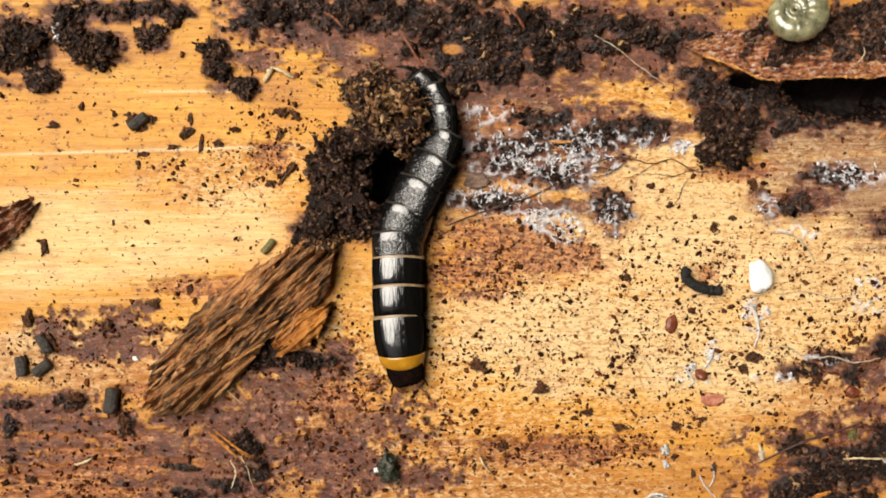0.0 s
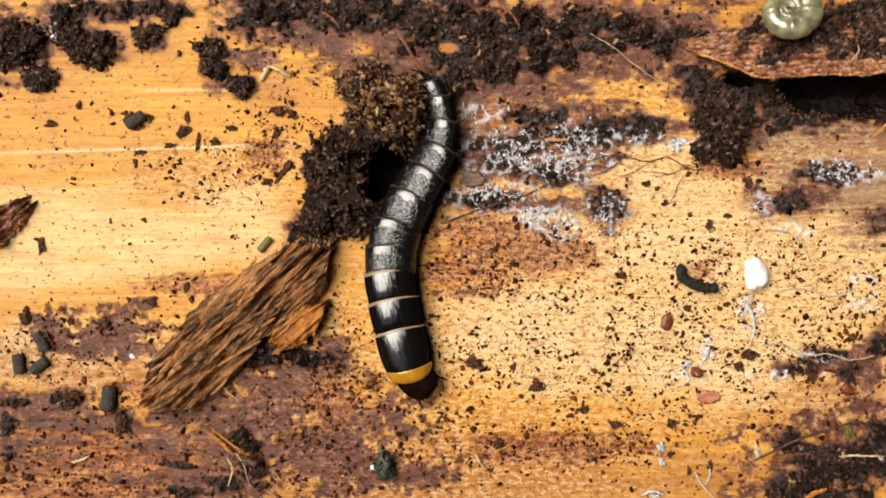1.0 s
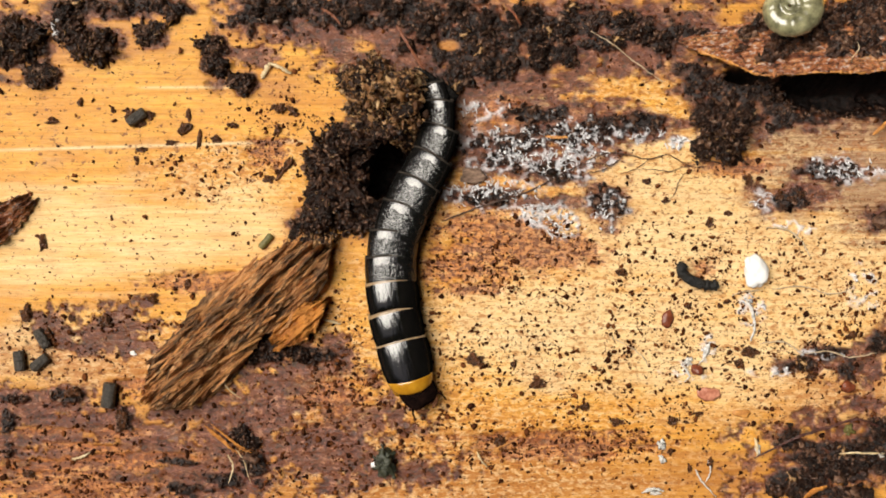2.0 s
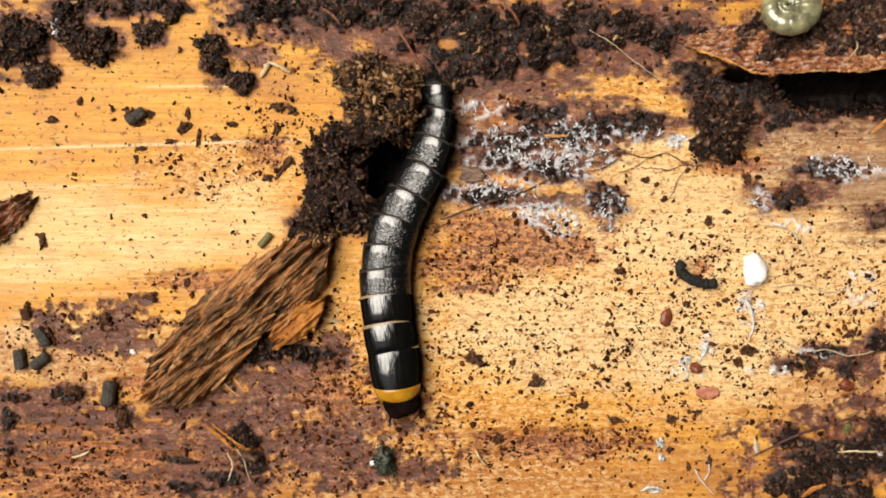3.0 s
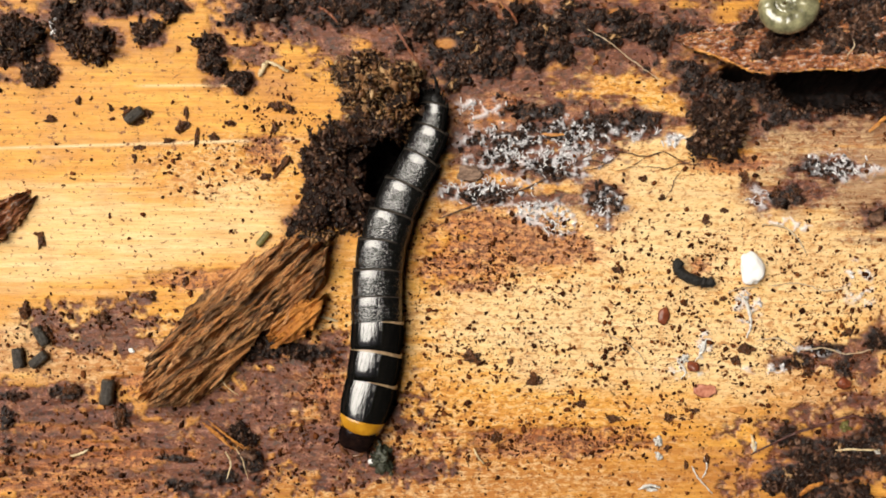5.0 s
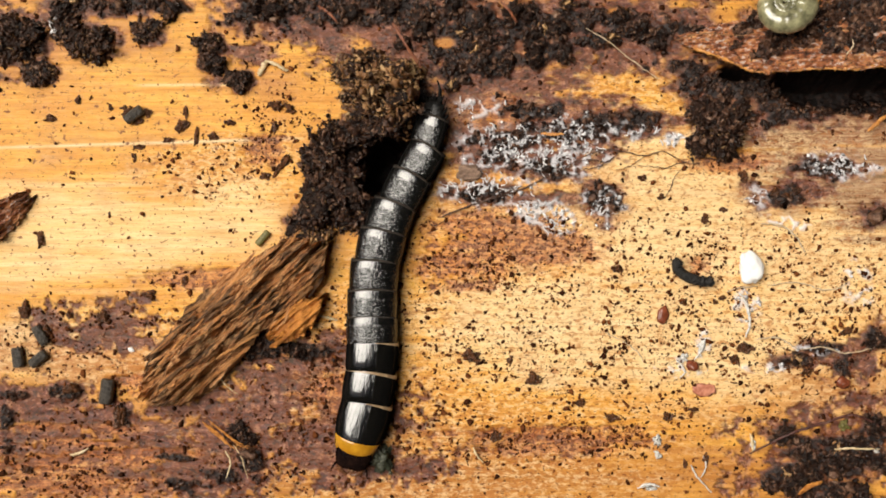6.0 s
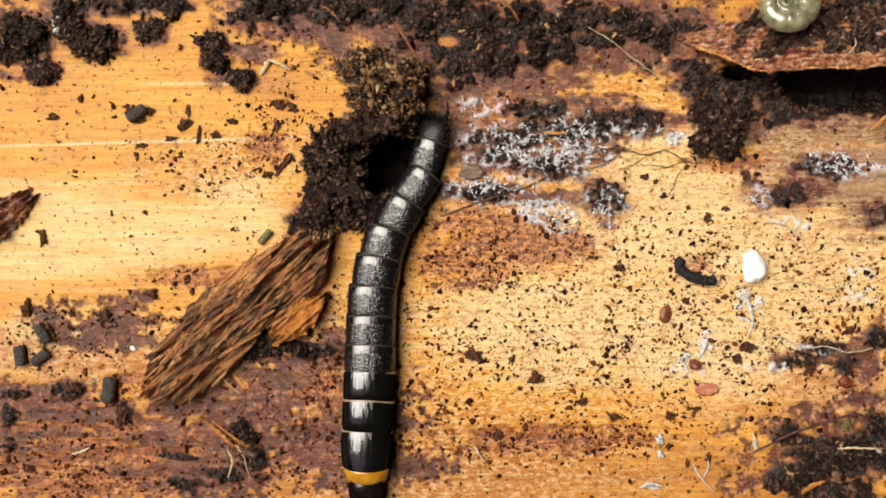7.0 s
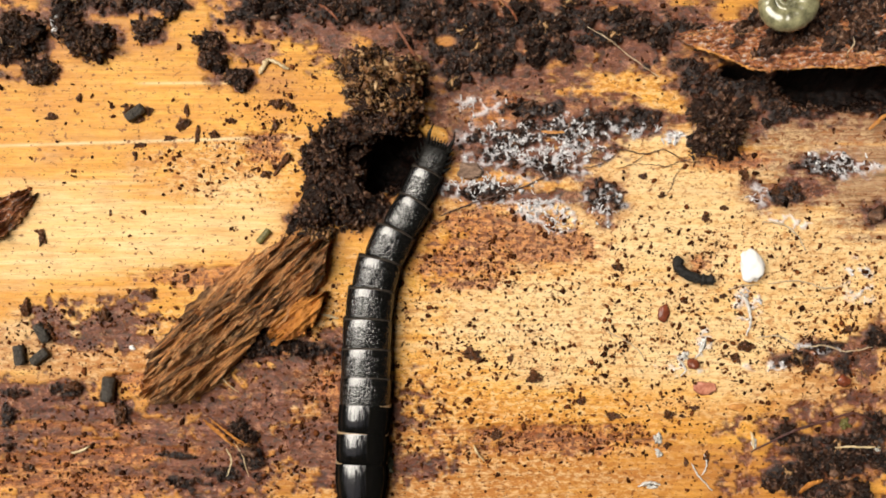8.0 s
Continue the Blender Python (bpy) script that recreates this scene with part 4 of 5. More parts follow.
# ---- curved black dropping, white egg-like grain, seeds ----
def curved_dropping():
    path = smooth_path([on(1206, 462, 0.5), on(1200, 474, 0.5), on(1212, 489, 0.5), on(1234, 498, 0.5), on(1250, 502, 0.5), on(1266, 500, 0.5)], 24)
    rng = np.random.RandomState(8)
    radii = [9.0 * UNIT * (0.88 + 0.22 * rng.rand()) * min(1, 0.6 + 0.25 * min(i, 23 - i)) for i in range(24)]
    a, f = tube(path, radii, 10)
    a = a + rng.normal(size=a.shape) * 0.7 * UNIT
    centre = Vector(a.mean(0))
    me = mesh_of("curved_dropping", a - np.array(centre), f, smooth=False)
    ob = tagged(part("curved_dropping", me, BLACK_CRUST), "black crusty curved dropping on bare wood", "dropping")
    ob.location = centre


def white_grain():
    v, f = ICO[4]
    v = lumpy(v, 12, 0.16, 1.5, 3)
    w = v * np.array([21, 31, 16]) * UNIT
    w[:, 0] += 4 * UNIT * np.cos(v[:, 1] * 2.2) - 3 * UNIT
    t = radians(18)
    w = w @ np.array([[math.cos(t), -math.sin(t), 0], [math.sin(t), math.cos(t), 0], [0, 0, 1]]).T
    ob = tagged(part("white_grain", mesh_of("white_grain", w, f), WHITE), "smooth white bean-shaped fungus grain on bare wood", "fungus grain")
    ob.location = on(1333, 476, 0.55)


def seed_thing(u, v, ru, rv, turn, mat, label, h=0.5, lift=0.0):
    a, f = ICO[3]
    a = lumpy(a, int(u), 0.36, 1.7, 5) * np.array([ru, rv, min(ru, rv) * h]) * UNIT
    ob = tagged(part("seed", mesh_of("seed", a, f), mat), label, "seed", "seeds")
    ob.location, ob.rotation_euler = on(u, v, lift + min(ru, rv) * h * 0.025), (0, 0, radians(turn))
    return ob


curved_dropping()
white_grain()
seed_thing(1177, 561, 9, 14, 5, SEED, "brown flat oval seed on bare wood")
seed_thing(1230, 650, 10, 9, 0, SEED, "red-brown round seed on bare wood", 0.8)
seed_thing(1492, 682, 12, 9, 20, SEED, "glossy red-brown seed beside the soil", 0.8)
seed_thing(1250, 690, 20, 12, -10, PINK, "pinkish red flake stuck to bare wood", 0.15)
seed_thing(1308, 729, 17, 6, 2, ORANGE, "thin orange-brown scale in the wood", 0.3)
seed_thing(833, 307, 21, 12, 0, SCALE, "grey-brown flat scale among white fungus", 0.35)
crumb_thing(1165, 783, 8, 12, 81, 0, TUFT, "small white fungus tuft on bare wood")
crumb_thing(1167, 808, 6, 9, 82, 20, TUFT, "small white fungus tuft on bare wood")
crumb_thing(1245, 615, 7, 14, 83, -15, TUFT, "small white fungus tuft on bare wood")
crumb_thing(1212, 636, 10, 8, 84, 0, TUFT, "small white fungus tuft on bare wood")
crumb_thing(1495, 757, 12, 11, 85, 0, OLIVE, "small green moss crumb on wet soil")
crumb_thing(1548, 800, 12, 6, 86, 0, TUFT, "small white fungus tuft on wet soil")
crumb_thing(1150, 866, 12, 7, 87, 0, TUFT, "small white fungus tuft on bare wood")
crumb_thing(1336, 790, 5, 11, 88, 0, TUFT, "small white fungus tuft on bare wood")
seed_thing(234, 621, 5, 4, 0, WHITE, "tiny pale pebble beside the wood chip", 0.8)
seed_thing(657, 818, 5, 5, 0, WHITE, "tiny pale pebble on the green dropping", 0.8)
CLOD_GRAIN = seed_thing(618, 126, 12, 10, 20, STRAW, "pale tan grain stuck to the humus clod", 0.8, 1.2)
CLOD_SLIVER = seed_thing(735, 168, 8, 19, -8, REDWOOD, "pinkish bark sliver hanging from the humus clod", 0.4, 1.4)
# a pale lump added in place of a whitish glint on the clod
crumb_thing(100, 48, 17, 19, 77, 0, GRIT, "pale grey grain standing in for a glint on the soil")


# ---- threads, roots, splinters ----
def strand(name, spots, thick, mat, label, category, lift=0.15, sides=6, taper=0.5, group=""):
    path = smooth_path([on(u, v, lift + (extra[0] if extra else 0)) for u, v, *extra in spots], max(12, 6 * len(spots)))
    n = len(path)
    rng = np.random.RandomState(int(spots[0][0] + spots[0][1]))
    path = [p + Vector(rng.normal(size=3)) * 0.45 * UNIT for p in path]
    thick *= 0.62
    splinter = name == "wood_splinter"
    a, f = tube(path, [thick * ((0.85 + 0.3 * rng.rand()) if splinter else (0.6 + 0.8 * rng.rand())) * UNIT * (1 - taper * abs(2 * i / (n - 1) - 1) ** 2) for i in range(n)], sides, 0.5 if splinter else 1.0)
    centre = a.mean(0)
    ob = tagged(part(name, mesh_of(name, a - centre, f, not splinter), mat), label, category, group)
    ob.location = Vector(centre)
    return ob


strand("rootlet", [(1040, 52, 0.8), (1075, 72, 1.0), (1110, 100, 0.9), (1140, 122, 0.6), (1168, 142, 0.2)], 1.8, THREAD, "thin pale rootlet stretched over the soil", "root", group="rootlets")
strand("rootlet", [(1012, 292), (970, 315), (925, 338), (880, 352), (830, 368), (780, 388)], 2.4, ROOT, "dark brown rootlet creeping over the wood", "root", group="rootlets")
strand("rootlet", [(1100, 270), (1080, 288), (1060, 298), (1035, 303)], 1.5, ROOT, "thin dark rootlet on bare wood", "root", group="rootlets")
strand("rootlet", [(1235, 285), (1205, 292), (1180, 300), (1165, 298), (1130, 295)], 1.2, ROOT, "thin dark rootlet on bare wood", "root", group="rootlets")
strand("rootlet", [(1290, 290), (1240, 278), (1215, 262)], 1.8, ROOT, "thin dark rootlet on bare wood", "root", group="rootlets")
strand("rootlet", [(1010, 300), (1040, 285), (1075, 290)], 1.2, ROOT, "thin dark rootlet on bare wood", "root", group="rootlets")
strand("rootlet", [(1000, 303), (1032, 282), (1079, 267), (1143, 278), (1178, 271), (1221, 292), (1264, 288)], 1.5, ROOT, "thin dark rootlet winding over bare wood", "root", group="rootlets")
strand("rootlet", [(1214, 296), (1196, 318), (1190, 336), (1176, 356)], 1.1, ROOT, "thin dark rootlet on bare wood", "root", group="rootlets")
strand("rootlet", [(1143, 278), (1120, 296), (1092, 304)], 1.1, ROOT, "thin dark rootlet on bare wood", "root", group="rootlets")
strand("rootlet", [(790, 392), (775, 402), (762, 398)], 1.3, ROOT, "thin dark rootlet beside the larva", "root", group="rootlets")
strand("fungus_thread", [(1362, 508), (1400, 503), (1430, 506), (1460, 516), (1490, 512), (1505, 500)], 1.8, THREAD, "pale fungus thread trailing over bare wood", "fungus thread", group="fungus threads")
strand("fungus_thread", [(1340, 604), (1375, 600), (1395, 608), (1415, 622)], 2.2, THREAD, "pale fungus thread on bare wood", "fungus thread", group="fungus threads")
strand("fungus_thread", [(1070, 590), (1100, 605), (1130, 625), (1142, 645)], 1.5, THREAD, "thin pale fungus thread on bare wood", "fungus thread", group="fungus threads")
strand("fungus_thread", [(1350, 398), (1385, 402), (1410, 420), (1428, 450)], 3.0, THREAD, "pale fungus thread on stained wood", "fungus thread", group="fungus threads")
strand("fungus_thread", [(1310, 520), (1325, 545), (1330, 575), (1322, 600)], 4.0, TUFT, "white fungus strand below the white grain", "fungus thread", group="fungus threads")
strand("fungus_thread", [(1290, 520), (1310, 512), (1345, 510)], 2.0, THREAD, "pale fungus thread on bare wood", "fungus thread", group="fungus threads")
strand("fungus_thread", [(1225, 825), (1235, 845), (1262, 875)], 2.2, TUFT, "white fungus strand on bare wood", "fungus thread", group="fungus threads")
strand("fungus_thread", [(1247, 810), (1252, 830), (1243, 848)], 2.2, TUFT, "white fungus strand on bare wood", "fungus thread", group="fungus threads")
strand("fungus_thread", [(1130, 868), (1150, 860), (1170, 864)], 4.0, TUFT, "white fungus strand on bare wood", "fungus thread", group="fungus threads")
strand("fungus_thread", [(1232, 640), (1245, 622), (1252, 600)], 2.5, TUFT, "white fungus strand on bare wood", "fungus thread", group="fungus threads")
strand("fungus_thread", [(1420, 622), (1460, 618), (1500, 628), (1545, 620)], 2.0, THREAD, "pale fungus thread over wet soil", "fungus thread", 0.5, group="fungus threads")
strand("fungus_thread", [(1200, 640), (1215, 660), (1205, 672)], 2.5, TUFT, "white fungus strand on bare wood", "fungus thread", group="fungus threads")
strand("straw_bit", [(475, 110, 0.3), (492, 117, 0.3), (512, 128, 0.1)], 6.0, STRAW, "curved bit of pale straw on stained wood", "straw", group="straw bits")
strand("straw_bit", [(460, 136), (468, 122), (476, 108)], 8.0, STRAW, "short pale straw fragment on stained wood", "straw", group="straw bits")
strand("straw_bit", [(126, 808), (140, 805), (158, 796)], 4.0, STRAW, "pale straw fragment on rotten wood", "straw", group="straw bits")
strand("straw_bit", [(568, 562), (582, 565), (600, 570)], 4.0, STRAW, "pale straw fragment beside the wood chip", "straw", group="straw bits")
strand("straw_bit", [(840, 795, 0.2), (846, 808, 0.3), (858, 822)], 3.0, STRAW, "pale curled straw fragment on wood", "straw", group="straw bits")
strand("straw_bit", [(392, 672, 0.5), (405, 688, 0.4), (425, 702, 0.1)], 1.5, STRAW, "thin pale fibre beside the wood chip", "straw", group="straw bits")
strand("straw_bit", [(400, 800, 0.4), (410, 822, 0.4), (402, 850, 0.2)], 2.5, STRAW, "pale straw shred on rotten wood", "straw", group="straw bits")
strand("straw_bit", [(415, 790, 0.4), (430, 815, 0.4), (440, 850, 0.1)], 1.4, STRAW, "pale straw shred on rotten wood", "straw", group="straw bits")
strand("straw_bit", [(1330, 770), (1334, 785), (1335, 802)], 4.0, STRAW, "pale straw fragment on bare wood", "straw", group="straw bits")
strand("straw_bit", [(1480, 798, 0.4), (1515, 797, 0.6), (1560, 798, 0.6)], 3.0, STRAW, "pale grass stalk over wet soil", "straw", group="straw bits")
strand("straw_bit", [(820, 790), (860, 792), (890, 782), (920, 768)], 2.0, ORANGE, "thin orange fibre on wood", "straw", group="straw bits")
strand("wood_splinter", [(697, 42, 1.0), (715, 72, 1.2), (733, 100, 1.1), (748, 122, 0.8)], 4.0, REDWOOD, "red-brown splinter leaning on the soil", "splinter", group="splinters")
strand("wood_splinter", [(704, 48, 1.0), (722, 82, 1.3), (744, 112, 0.9)], 2.6, REDWOOD, "red-brown splinter leaning on the soil", "splinter", group="splinters")
strand("wood_splinter", [(565, 12, 1.0), (585, 25, 1.0), (598, 40, 0.8)], 4.0, REDWOOD, "red-brown splinter in the soil", "splinter", group="splinters")
strand("wood_splinter", [(890, 5, 1.3), (905, 22, 1.3), (918, 42, 1.0)], 4.0, REDWOOD, "red-brown splinter in the soil", "splinter", group="splinters")
for du, dv, thick in ((0, 0, 5.0), (12, -2, 3.4), (6, 8, 3.0), (20, 4, 2.4)):
    strand("wood_splinter", [(358 + du, 748 + dv, 0.3), (388 + du, 772 + dv, 0.5), (412 + du * 1.6, 796 + dv * 0.5, 0.4)], thick, FRESH, "orange wood splinter on rotten wood", "splinter", taper=0.85, group="splinters")
strand("wood_splinter", [(1416, 878, 0.6), (1436, 864, 0.8), (1458, 856, 0.6)], 7.0, FRESH, "orange wood splinter over wet soil", "splinter", group="splinters")
strand("wood_splinter", [(1330, 806, 0.2), (1400, 772, 0.6), (1460, 752, 0.8), (1515, 738, 0.9), (1560, 758, 0.7)], 4.0, STRIP, "red-brown strip of inner bark over wet soil", "splinter", group="splinters")
strand("wood_splinter", [(960, 238, 0.4), (980, 240, 0.5), (1000, 239, 0.4)], 4.5, ORANGE, "orange wood splinter among fungus", "splinter", group="splinters")
strand("wood_splinter", [(1540, 235, 0.8), (1555, 222, 1.0), (1575, 205, 0.8)], 6.0, ORANGE, "orange wood splinter under the bark flake", "splinter", group="splinters")


# ---- the rotten wood chip ----
def chip_top(s, q, seed):
    """Height in millimetres over the chip: a broken ridge of fibres."""
    ridge = fbm(s * 5.0, q * 5.0 + 40, seed, 4)
    coarse = fbm(s * 3.0 + 9, q * 1.6, seed + 3, 3)
    edge = np.clip(1 - np.abs(q) ** 3.0, 0, 1) ** 0.5 * np.clip(np.minimum(s, 1 - s) * 14, 0, 1) ** 0.6
    return edge, ridge, coarse


def chip_body(name, length, left, right, height, seed, nx=230, nq=90, fray=1.0):
    """A long fibrous slab; left and right: half widths in plan units along its length."""
    s = np.linspace(0, 1, nx)
    l = np.interp(s, np.linspace(0, 1, len(left)), left) + 7 * (fbm(s * 26, s * 0, seed, 3) - 0.5) * 2
    r = np.interp(s, np.linspace(0, 1, len(right)), right) + 7 * (fbm(s * 24, s * 0 + 7, seed + 2, 3) - 0.5) * 2
    q = np.linspace(-1, 1, nq)
    S, Q = np.meshgrid(s, q, indexing="ij")
    Y = np.where(Q > 0, Q * l[:, None], Q * r[:, None])
    frays = (fbm(Q * 9 + 3, Q * 0 + seed, seed + 5, 3) - 0.5) * 46 * np.clip(np.abs(S - 0.5) * 4 - 1, 0, 1)
    X = (S - 0.5) * length + frays
    edge, ridge, coarse = chip_top(S, Y / 60, seed)
    warp = fbm(X / 110, Y / 50, seed + 9, 3) * 2.2
    lines = fbm(X / 80 + warp * 0.6, Y / 6.0 + warp * 0.35, seed + 7, 4)
    layer = fbm(X / 90 + 3, Y / 26 + warp * 0.4, seed + 11, 3) * 6
    layer = (np.floor(layer) + step(0.35, 0.65, layer - np.floor(layer))) / 6
    Z = edge * height * (0.50 + 0.6 * (coarse - 0.4)) + edge * fray * ((layer - 0.5) * 2.0 + (ridge - 0.5) * 1.4 + (lines - 0.5) * 1.7 + (fbm(X / 26, Y / 14, seed + 13, 4) - 0.5) * 1.3)
    Z = np.maximum(Z, 0.05)
    k = UNIT
    top = np.stack([X * k, Y * k, Z * MM], -1).reshape(-1, 3)
    low = np.stack([X * k * 0.97, Y * k * 0.94, np.full_like(X, -0.12 * MM)], -1).reshape(-1, 3)
    i = np.arange(nx * nq).reshape(nx, nq)
    quad = lambda i: np.stack([i[:-1, :-1], i[1:, :-1], i[1:, 1:], i[:-1, 1:]], -1).reshape(-1, 4)
    ring = np.concatenate([i[:, 0], i[-1, 1:], i[-2::-1, -1], i[0, -2:0:-1]])
    nxt = np.roll(ring, -1)
    wall = np.stack([ring, ring + nx * nq, nxt + nx * nq, nxt], -1)
    return mesh_of(name, np.concatenate([top, low]), np.concatenate([quad(i), quad(i + nx * nq)[:, ::-1], wall]))


def splinter_mesh(name, length, width, thick, seed):
    rng = np.random.RandomState(seed)
    n = 9
    path = [Vector(((i / (n - 1) - 0.5) * length * UNIT, (rng.rand() - 0.5) * width * 0.3 * UNIT, (rng.rand() - 0.5) * thick * 0.2 * UNIT)) for i in range(n)]
    radii = [width * 0.5 * UNIT * (0.25 + 0.75 * math.sin(math.pi * (0.06 + 0.9 * i / (n - 1))) ** 0.5) * (0.8 + 0.4 * rng.rand()) for i in range(n)]
    return mesh_of(name, *tube(path, radii, 6, thick / width), smooth=False)


def build_chip():
    chip = tagged(new("wood_chip"), "chunk of rotten brown fibrous wood lying on the log", "wood chip")
    p = on(420, 568)
    chip.location, chip.rotation_euler = p, (0, 0, radians(42))
    part("chip_body", chip_body("chip_body", 415, [14, 50, 62, 70, 76, 72, 65, 58, 46, 10], [10, 50, 66, 70, 58, 46, 52, 62, 58, 12], 3.0, 3), CHIP, chip)
    # loose fibre bundles lying along the chip, in and on its worn top
    body = chip.children[0].data
    top = np.zeros(len(body.vertices) * 3, np.float32)
    body.vertices.foreach_get("co", top)
    top = top.reshape(-1, 3)[:230 * 90].reshape(230, 90, 3)
    rng = np.random.RandomState(21)
    shared = [splinter_mesh("splinter", 20 + 8 * k, 3.6 + 0.8 * (k % 5), 2.6 + 0.7 * (k % 3), 30 + k) for k in range(10)]
    for k in range(120):
        i, j = rng.randint(18, 212), rng.randint(6, 84)
        x, y, z = top[i, j]
        big = k % 10 if 45 < i < 185 else k % 5
        sp = part("splinter", shared[big], CHIP, chip)
        near = top[max(i - 8, 0):i + 9, max(j - 2, 0):j + 3, 2]
        sp.location = (x, y, 0.6 * float(z) + 0.4 * float(near.max()) - 0.06 * MM)
        slope = (top[min(i + 10, 229), j, 2] - top[i - 10, j, 2]) / (top[min(i + 10, 229), j, 0] - top[i - 10, j, 0])
        sp.rotation_euler = (radians(rng.rand() * 50 - 25), -math.atan(max(-0.3, min(0.3, float(slope)))), radians((rng.rand() - 0.5) * 26))
    inner = part("broken_face", chip_body("broken_face", 112, [6, 22, 26, 24, 16, 4], [6, 24, 30, 28, 18, 4], 2.2, 6, 90, 50, 0.4), FRESH, chip, "freshly broken orange wood")
    inner.location, inner.rotation_euler = (84 * UNIT, -72 * UNIT, 0.2 * MM), (0, 0, radians(-2))
    for k in range(9):
        sp = part("splinter", shared[k % 5], FRESH, chip)
        sp.location = ((50 + 9 * k) * UNIT, (-52 - 9 * (k % 4)) * UNIT, (1.45 - 0.16 * (k % 4)) * MM)
        sp.rotation_euler = (0, 0, radians(4 + 5 * (k % 5)))
    return chip


build_chip()


def bark_scrap():
    scrap = tagged(new("bark_scrap"), "reddish brown bark scrap lying on bare wood", "bark scrap")
    scrap.location, scrap.rotation_euler = on(2, 392), (0, 0, radians(38))
    part("scrap_body", chip_body("scrap_body", 120, [10, 30, 34, 34, 24, 12], [10, 28, 30, 28, 22, 8], 1.5, 9, 80, 50), BARK, scrap)


bark_scrap()


# ---- the lifted bark flake and the snail ----
def build_flake():
    """A thin sheet of bark that stands off the log along its lower edge."""
    nx, ny = 260, 90
    s, q = np.meshgrid(np.linspace(0, 1, nx), np.linspace(0, 1, ny), indexing="ij")
    u = 1196 + s * 470
    low = np.interp(u, [1196, 1240, 1290, 1340, 1400, 1450, 1568, 1680], [72, 92, 112, 128, 130, 126, 122, 118]) + 16 * (fbm(u * 0.06, u * 0, 3, 4) - 0.5)
    high = np.interp(u, [1196, 1230, 1300, 1680], [68, 56, 40, -30])
    v = high + (low - high) * q
    lift = np.interp(u, [1196, 1260, 1330, 1450, 1680], [0.5, 1.6, 3.6, 4.8, 5.6])
    up = lift * (0.55 + 0.45 * q) + 0.5 * (fbm(u * 0.03, v * 0.06, 5, 4) - 0.5) + 0.55 * (fbm(u * 0.10, v * 0.22, 8, 4) - 0.5)
    x, y = (u - 784) * UNIT, (441 - v) * UNIT
    z = crown(y) + up * MM
    k = 1 - z / EYE
    top = np.stack([x * k, y * k, z], -1).reshape(-1, 3)
    low_side = top - np.array([0, 0, 1]) * (0.35 + 0.25 * fbm(u * 0.05, v * 0.05, 2, 3)).reshape(-1, 1) * MM
    i = np.arange(nx * ny).reshape(nx, ny)
    quad = lambda i: np.stack([i[:-1, :-1], i[1:, :-1], i[1:, 1:], i[:-1, 1:]], -1).reshape(-1, 4)
    ring = np.concatenate([i[:, 0], i[-1, 1:], i[-2::-1, -1], i[0, -2:0:-1]])
    nxt = np.roll(ring, -1)
    wall = np.stack([ring, ring + nx * ny, nxt + nx * ny, nxt], -1)
    flake = tagged(new("bark_flake"), "lifted flake of red-brown bark with a dark gap under it", "bark")
    flake.location = on(1450, 40)
    me = mesh_of("bark_sheet", np.concatenate([top, low_side]) - np.array(flake.location), np.concatenate([quad(i)[:, ::-1], quad(i + nx * ny), wall]))
    part("bark_sheet", me, BARK, flake)
    # pale broken edge
    line = smooth_path([Vector(top[i[k, -1]]) - flake.location - Vector((0, 0, 0.15 * MM)) for k in range(20, nx, 20)], 90)
    rng = np.random.RandomState(4)
    a, f = tube(line, [(1.2 + 3.0 * rng.rand() ** 2) * UNIT for _ in line], 6, 0.8)
    part("broken_edge", mesh_of("broken_edge", a, f, smooth=False), ORANGE, flake, "pale orange broken edge")
    return flake, top.reshape(nx, ny, 3)


FLAKE, FLAKE_TOP = build_flake()


def build_snail():
    """A low coiled shell that leans on the bark, its mouth turned away."""
    turns, n, sides = 3.3, 190, 20
    v = []
    for i in range(n):
        t = i / (n - 1)
        a = -2 * math.pi * turns * (1 - t) + 0.9
        grow = math.exp(-1.05 * (1 - t) * turns * 0.62)
        ring, r = 42 * UNIT * grow, 31 * UNIT * grow
        rib = 1 + 0.018 * math.sin(i * 1.6) + 0.010 * math.sin(i * 3.7)
        for k in range(sides):
            b = 2 * math.pi * k / sides
            out = ring + r * rib * math.cos(b)
            v.append((out * math.cos(a), out * math.sin(a), r * rib * 0.9 * math.sin(b) + 22 * UNIT * (1 - grow)))
    i = np.arange(n * sides).reshape(n, sides)
    j = np.roll(i, -1, axis=1)
    quads = np.stack([i[:-1], i[1:], j[1:], j[:-1]], -1).reshape(-1, 4)
    shell = tagged(part("snail", mesh_of("snail", np.array(v), quads[:, ::-1]), SHELL), "small glossy olive-gold snail with a coiled shell on bark", "snail")
    shell.location, shell.rotation_euler = on(1388, 16, 4.6), (radians(-14), radians(8), radians(62))


build_snail()
strand("rootlet", [(1502, 108, 5.0), (1503, 98, 5.5), (1514, 84, 5.6), (1512, 70, 5.2)], 1.8, THREAD, "curled pale rootlet standing on the bark flake", "root", group="rootlets")
strand("straw_bit", [(1195, 75, 1.0), (1240, 62, 1.6), (1290, 64, 2.4), (1330, 66, 2.8)], 1.2, FIBRE, "pale fibre along the bark flake", "straw", group="straw bits")
rng_soil = np.random.RandomState(77)


